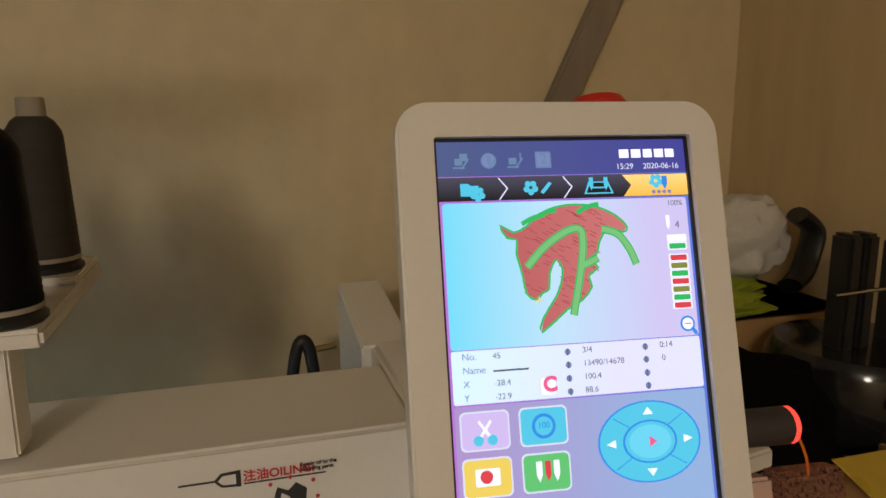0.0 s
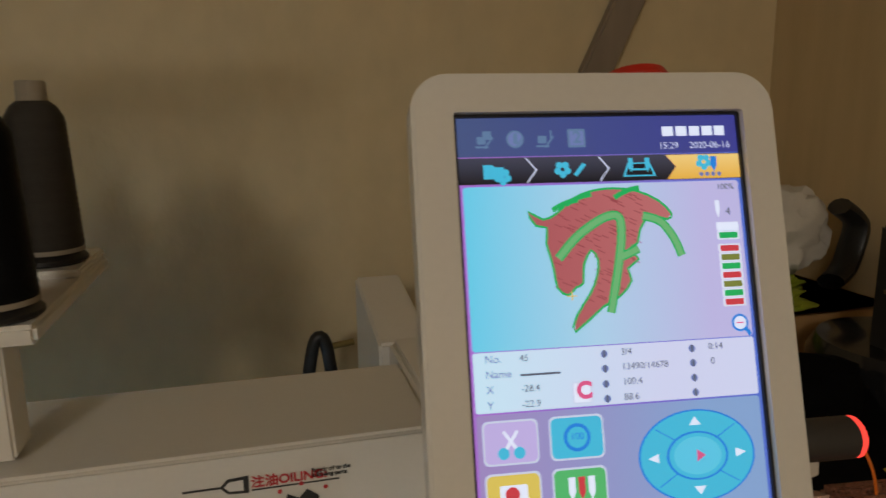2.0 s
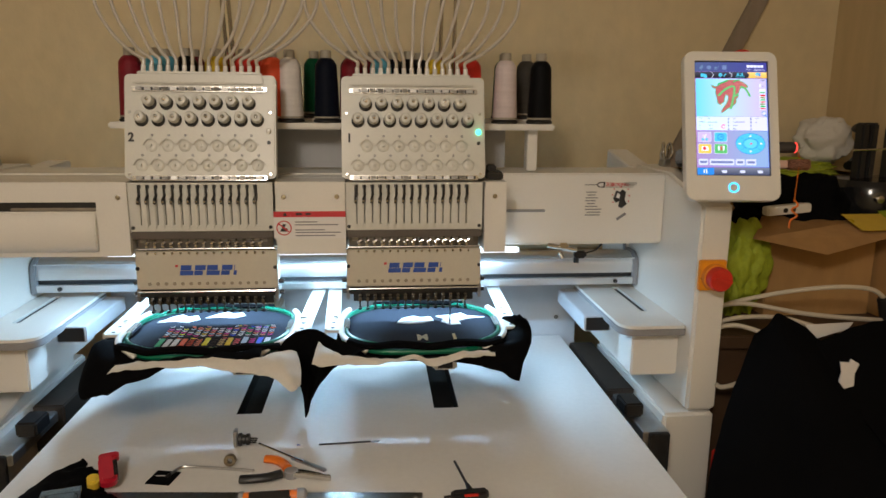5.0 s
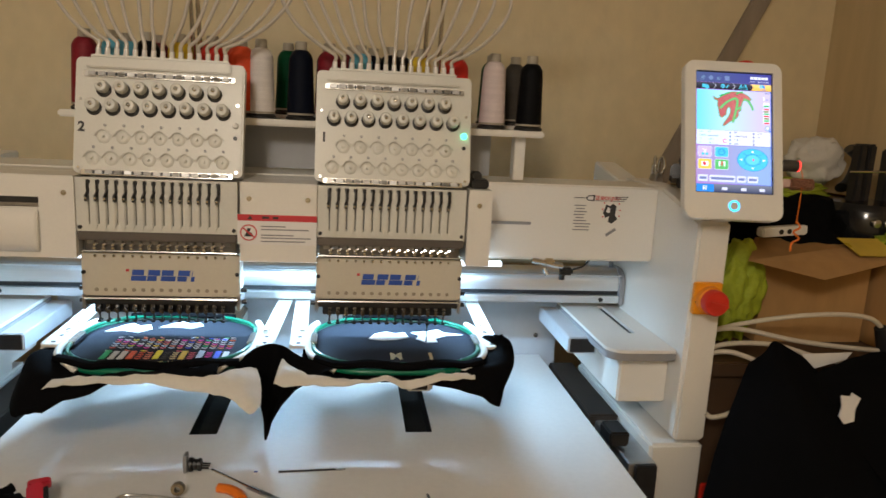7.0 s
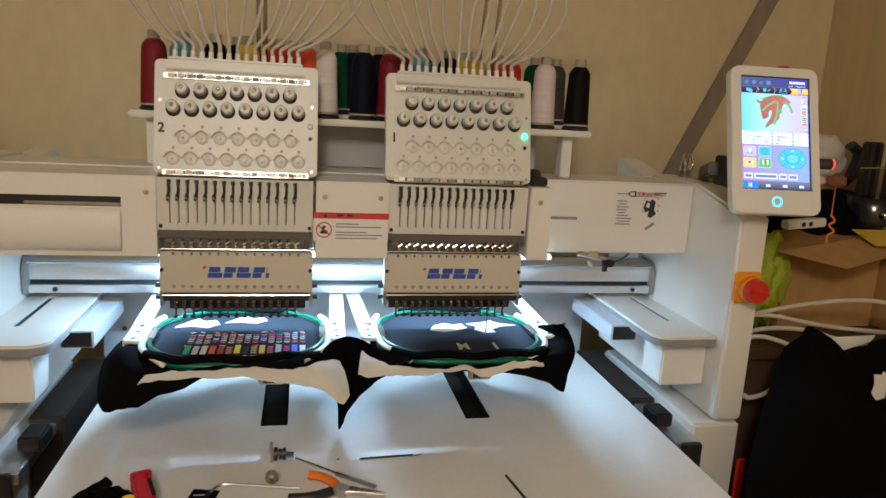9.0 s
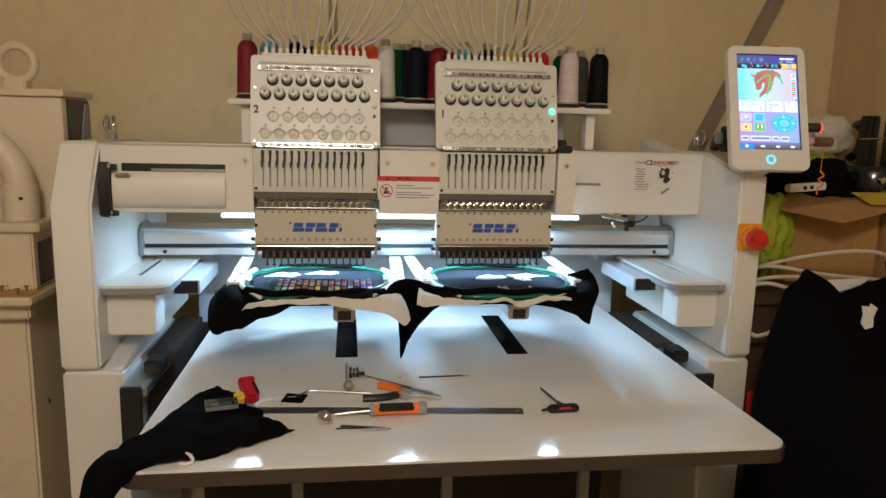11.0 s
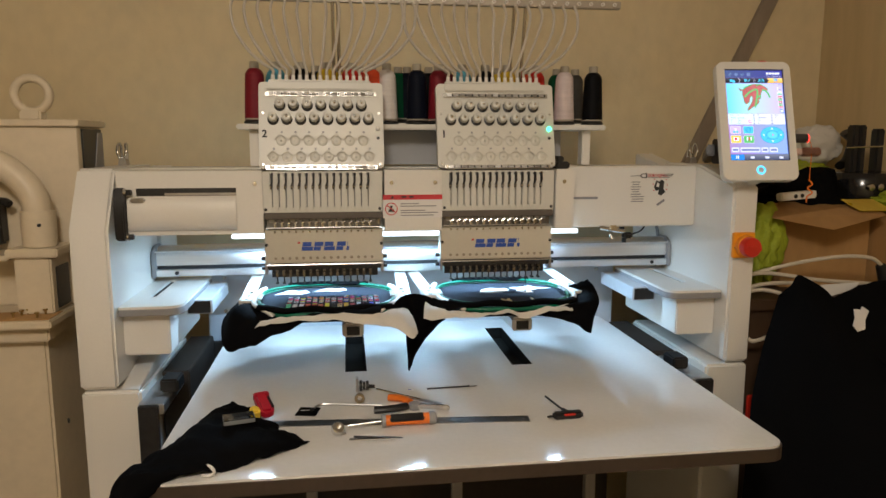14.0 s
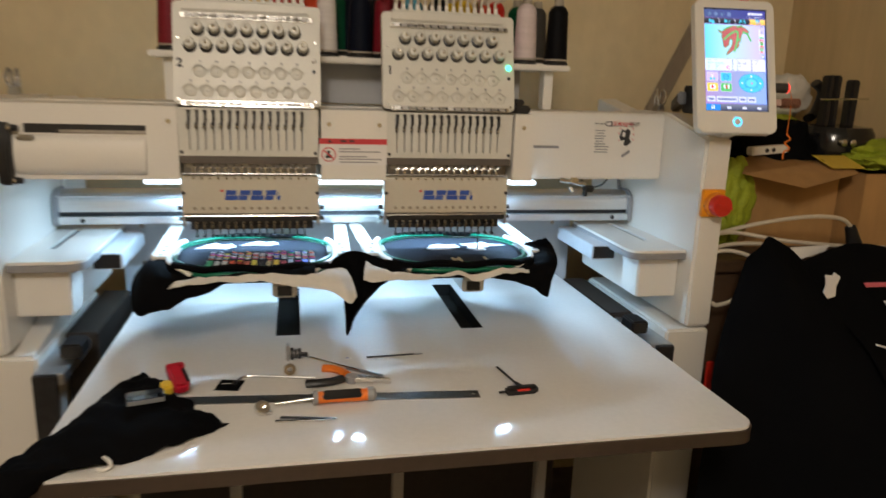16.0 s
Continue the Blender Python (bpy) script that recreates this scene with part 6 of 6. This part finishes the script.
part("arm_hole", box(-0.6675, -0.6645, 0.05, 0.12, 0.965, 1.06, 0.001), BLACKMET, om)
part("black_lever", tube([(-0.80, 0.10, 1.11), (-0.802, 0.10, 1.17), (-0.80, 0.10, 1.20), (-0.782, 0.095, 1.205), (-0.768, 0.09, 1.198)], 0.009, 4, 8), BLACK, om)
part("black_box", box(-0.90, -0.795, 0.08, 0.138, 1.105, 1.20, 0.006), BLACK, om)
part("shelf_plate", box(-0.95, -0.755, 0.03, 0.138, 1.078, 1.090, 0.002), OLDCREAM, om)
part("ring_base", box(-0.791, -0.743, 0.23, 0.27, 1.3885, 1.414, 0.004), OLDCREAM, om)
part("lifting_ring", tube([(-0.767 + 0.040 * math.cos(a * math.pi / 10), 0.25, 1.450 + 0.040 * math.sin(a * math.pi / 10)) for a in range(20)], 0.0105, 1, 12, True), OLDCREAM, om)
part("rust_spot", box(-0.66, -0.655, 0.0285, 0.031, 0.70, 0.712, 0.001), INK, om)
sc = thing("parts_mat", (-0.72, 0.0, 0.955), "brown card with small brass screws on the ledge", "card")
part("card", box(-0.86, -0.662, -0.02, 0.06, 0.9548, 0.9568, 0.0005), CARD, sc)
random.seed(5)
for k in range(8):
    sx, sy = random.uniform(-0.80, -0.68), random.uniform(-0.01, 0.05)
    part("screw", lathe([(0.0022, 0), (0.0022, 0.008), (0.0052, 0.009), (0.0052, 0.0125)], 10, Matrix.Translation((sx, sy, 0.957))), paint("brass_screw", (0.42, 0.30, 0.12), 0.35, 0.9) if k == 0 else bpy.data.materials["brass_screw"], sc)

# ---- clutter beyond the control panel ----
bench = thing("side_bench", (1.3, 0.3, 0), "dark brown wooden bench under cartons", "bench")
part("top", box(0.975, 1.61, 0.0, 0.68, 0.915, 0.945, 0.003), DARKWOOD, bench)
part("front_board", box(0.975, 1.60, 0.015, 0.035, 0.03, 0.914, 0.002), DARKWOOD, bench)
for lx in (1.05, 1.56):
    for ly in (0.04, 0.62):
        part("leg", box(lx - 0.02, lx + 0.02, ly - 0.02, ly + 0.02, 0, 0.914, 0.002), DARKWOOD, bench)


def carton(x0, x1, y0, y1, z0, z1, label, flaps):
    c = thing("carton", ((x0 + x1) / 2, (y0 + y1) / 2, z0), label, "carton", "cartons")
    for a in ((x0, x1, y0, y0 + 0.005), (x0, x1, y1 - 0.005, y1)):
        part("panel", box(*a, z0, z1, 0.0008), CARD, c)
    for a in ((x0, x0 + 0.005), (x1 - 0.005, x1)):
        part("panel", box(*a, y0 + 0.0052, y1 - 0.0052, z0, z1, 0.0008), CARD, c)
    part("bottom", box(x0 + 0.006, x1 - 0.006, y0 + 0.006, y1 - 0.006, z0, z0 + 0.005, 0), CARD, c)
    for f in flaps:
        bm = bmesh.new()
        bm.faces.new([bm.verts.new(p) for p in f])
        bmesh.ops.solidify(bm, geom=bm.faces[:], thickness=0.004)
        part("flap", bm, CARD, c)
    return c


c1 = carton(1.15, 1.405, 0.135, 0.36, 0.9455, 1.172, "open brown carton with a raised front flap", [[(1.130, 0.134, 1.180), (1.398, 0.134, 1.174), (1.370, 0.035, 1.150), (1.20, 0.005, 1.118), (1.055, 0.045, 1.146)]])
part("tape", moved(box(-0.045, 0.05, -0.04, 0.04, 0, 0.002, 0.0005), Matrix.Translation((1.350, 0.090, 1.171)) @ Matrix.Rotation(radians(17), 4, "X")), TAPE, c1, "yellow packing tape")
c2 = carton(1.415, 1.605, 0.06, 0.34, 0.9455, 1.145, "closed brown carton beside the open one", [[(1.416, 0.06, 1.149), (1.604, 0.06, 1.149), (1.604, 0.34, 1.149), (1.416, 0.34, 1.149)]])
c3 = carton(1.10, 1.60, 0.40, 0.67, 0.9455, 1.235, "large brown carton against the wall", [[(1.10, 0.40, 1.239), (1.60, 0.40, 1.239), (1.60, 0.67, 1.239), (1.10, 0.67, 1.239)]])
hv = whole("hi_vis_vest", lump((1.070, 0.105, 1.065), (0.052, 0.040, 0.105), 0.34, 1.7, 3, 5, 0.946), HIVIS, "crumpled yellow-green reflective vest beside the carton", "vest", "vests")
whole("hi_vis_vest", lump((1.515, 0.13, 1.178), (0.105, 0.075, 0.042), 0.32, 1.8, 5, 5, 1.151), HIVIS, "yellow-green reflective vest on the cartons", "vest", "vests")
whole("black_bag", lump((1.255, 0.23, 1.175), (0.125, 0.10, 0.085), 0.28, 1.8, 2, 4, 1.06), FABRIC, "black cloth bag stuffed into the open carton", "bag")
pot = thing("black_motor_unit", (1.45, 0.30, 1.15), "round black machine unit with chrome fittings and posts", "motor unit")
part("body", lathe([(0.095, 1.150), (0.102, 1.165), (0.102, 1.235), (0.092, 1.252), (0.03, 1.258)], 32, Matrix.Translation((1.455, 0.245, 0))), paint("gloss_black", (0.012, 0.012, 0.013), 0.12, vary=0.2), pot, smooth=50)
for ux, w in ((1.405, 0.0095), (1.428, 0.0095), (1.482, 0.012)):
    part("post", box(ux - w, ux + w, 0.215, 0.245, 1.250, 1.385 if ux < 1.46 else 1.375, 0.004), BLACK, pot)
part("rod", cyl((1.375, 0.21, 1.322), (1.520, 0.21, 1.327), 0.0025, seg=8), STEEL, pot)
for ux in (1.405, 1.432):
    part("fitting", cyl((ux, 0.150, 1.215), (ux, 0.138, 1.215), 0.009, seg=14, bev=0.001), STEEL, pot)
whole("hi_vis_vest", lump((1.34, 0.50, 1.252), (0.17, 0.095, 0.030), 0.35, 1.8, 9, 5, 1.24), HIVIS, "yellow-green reflective vest spread on the large carton", "vest", "vests")
whole("white_bag", lump((1.500, 0.52, 1.326), (0.078, 0.055, 0.066), 0.25, 2.0, 7, 4, 1.262), BACKING, "crumpled white plastic bag on the large carton", "bag", "", "")
whole("black_strap", tube([(1.552, 0.46, 1.368), (1.578, 0.455, 1.345), (1.574, 0.455, 1.31), (1.558, 0.45, 1.28), (1.535, 0.445, 1.265)], 0.024, 4, 10, flat=0.55), BLACK, "black strap with a buckle over the white bag", "strap")
ps = thing("white_socket_strip", (1.20, 0.09, 1.19), "white strip with two black holes lying on the carton flap", "socket strip")
pm = Matrix.Translation((1.175, 0.128, 1.196)) @ Matrix.Rotation(radians(6), 4, "Z") @ Matrix.Rotation(radians(-4), 4, "Y")
part("strip", moved(box(-0.055, 0.055, -0.012, 0.012, -0.010, 0.010, 0.003), pm), WHITEPL, ps)
for ux in (-0.012, 0.008):
    part("hole", moved(cyl((ux, -0.0122, 0), (ux, -0.0135, 0), 0.0055, seg=14), pm), BLACK, ps)
# white mains cables
for pts in ([(0.952, 0.06, 0.975), (1.03, 0.05, 1.005), (1.13, 0.02, 1.035), (1.22, -0.01, 1.052), (1.29, -0.02, 1.048), (1.325, -0.02, 1.025)],
            [(0.952, 0.05, 0.985), (1.04, 0.04, 1.005), (1.16, 0.0, 0.992), (1.30, -0.02, 0.982), (1.45, -0.02, 0.975), (1.60, -0.02, 0.97)],
            [(0.952, 0.03, 0.94), (0.985, 0.0, 0.968), (1.02, -0.02, 0.972), (1.055, -0.05, 0.955), (1.03, -0.06, 0.90), (1.0, -0.06, 0.868), (0.965, -0.055, 0.855), (0.953, -0.05, 0.86)],
            [(0.952, 0.03, 0.93), (1.0, 0.02, 0.975), (1.10, 0.0, 0.985), (1.18, -0.03, 0.97), (1.28, -0.03, 0.95)]):
    whole("mains_cable", tube(pts, 0.0050, 6, 8), CABLE, "white mains cable looping beside the machine post", "cable", "mains cables")
pg = thing("black_plug", (1.335, -0.02, 1.0), "black mains plug on a cable end", "plug")
part("body", cyl((1.318, -0.02, 1.03), (1.338, -0.02, 0.985), 0.012, 0.018, 14, 0.002), BLACK, pg)
# dark garments piled on a hidden rail
gp = thing("black_garment", (1.04, -0.3, 0), "black garment hung in a peak and falling to the floor", "garment", "black garments")
part("cloth", cloth([[(1.004, -0.088, 0.975), (1.022, -0.100, 1.004), (1.040, -0.105, 1.032), (1.085, -0.110, 1.005), (1.128, -0.120, 0.968)],
                     [(0.915, -0.150, 0.800), (0.985, -0.170, 0.880), (1.040, -0.190, 0.925), (1.090, -0.200, 0.915), (1.140, -0.210, 0.900)],
                     [(0.862, -0.220, 0.680), (0.970, -0.260, 0.730), (1.040, -0.300, 0.780), (1.100, -0.320, 0.800), (1.160, -0.340, 0.810)],
                     [(0.820, -0.280, 0.480), (0.950, -0.360, 0.520), (1.030, -0.420, 0.560), (1.100, -0.460, 0.600), (1.170, -0.500, 0.620)],
                     [(0.775, -0.340, 0.200), (0.900, -0.440, 0.220), (1.000, -0.520, 0.240), (1.090, -0.580, 0.260), (1.180, -0.620, 0.270)],
                     [(0.745, -0.380, 0.004), (0.880, -0.480, 0.004), (0.990, -0.570, 0.004), (1.090, -0.630, 0.004), (1.190, -0.680, 0.004)]], 0.004, 0.012, 9, 30), FABRIC, gp)
gp2 = thing("black_garment", (1.35, -0.35, 0), "black garment with thin white piping falling to the floor", "garment", "black garments")
part("cloth", cloth([[(1.108, -0.126, 0.972), (1.190, -0.116, 1.002), (1.300, -0.106, 1.004), (1.600, -0.106, 0.994)],
                     [(1.120, -0.216, 0.904), (1.200, -0.216, 0.919), (1.320, -0.216, 0.919), (1.600, -0.216, 0.909)],
                     [(1.140, -0.346, 0.814), (1.230, -0.356, 0.819), (1.360, -0.366, 0.814), (1.600, -0.366, 0.804)],
                     [(1.150, -0.506, 0.624), (1.250, -0.526, 0.624), (1.380, -0.546, 0.614), (1.600, -0.546, 0.604)],
                     [(1.160, -0.626, 0.274), (1.270, -0.646, 0.274), (1.400, -0.666, 0.264), (1.600, -0.666, 0.254)],
                     [(1.170, -0.686, 0.008), (1.280, -0.706, 0.008), (1.420, -0.726, 0.008), (1.600, -0.726, 0.008)]], 0.004, 0.012, 9, 41), FABRIC, gp2)
OFF = Vector((-0.034, 0, 0.020))
wt = thing("white_paper_scrap", (1.14, -0.18, 0.92), "white torn paper on the black garments", "paper", "paper scraps")
part("sheet", prism([(1.130, 0.912), (1.142, 0.898), (1.160, 0.903), (1.158, 0.925), (1.165, 0.945), (1.148, 0.955), (1.146, 0.948), (1.128, 0.950), (1.133, 0.93)], -0.222, -0.2195, "y"), PAPER, wt)
wt.location += OFF
wt2 = thing("white_paper_scrap", (1.14, -0.12, 0.98), "white paper edge between cloth and cables", "paper", "paper scraps")
part("sheet", prism([(1.098, 1.000), (1.20, 1.004), (1.19, 0.99), (1.128, 0.972)], -0.100, -0.098, "y"), PAPER, wt2)
part("piping", tube([(1.125, -0.345, 0.862), (1.20, -0.362, 0.842), (1.29, -0.385, 0.818), (1.40, -0.402, 0.786)], 0.0022, 4, 6), PAPER, gp2, "thin white piping")
sw2 = thing("stitch_sample", (1.30, -0.25, 0.9), "black swatch with coloured test stitching on the garments", "swatch")
for k in range(8):
    part("stitch_bar", moved(box(-0.0045, 0.0045, -0.028, 0.028, 0, 0.0016, 0.0004), Matrix.Translation((1.262 + 0.0165 * k, -0.262, 0.890)) @ Matrix.Rotation(radians(36), 4, "X")), THREADS[(2, 3, 2, 5, 12, 2, 0, 6)[k]], sw2)
part("tab", moved(box(-0.03, 0.03, -0.006, 0.006, 0, 0.003, 0.001), Matrix.Translation((1.268, -0.205, 0.931)) @ Matrix.Rotation(radians(36), 4, "X")), paint("pink_tape", (0.7, 0.15, 0.2), 0.5), sw2)
sw2.location += Vector((-0.040, -0.012, 0.012))
rt = thing("red_spool_tag", (0.958, -0.06, 0.70), "red plastic tag hanging beside the post", "tag")
part("tag", box(0.952, 0.972, -0.065, -0.058, 0.62, 0.72, 0.003), RED, rt)
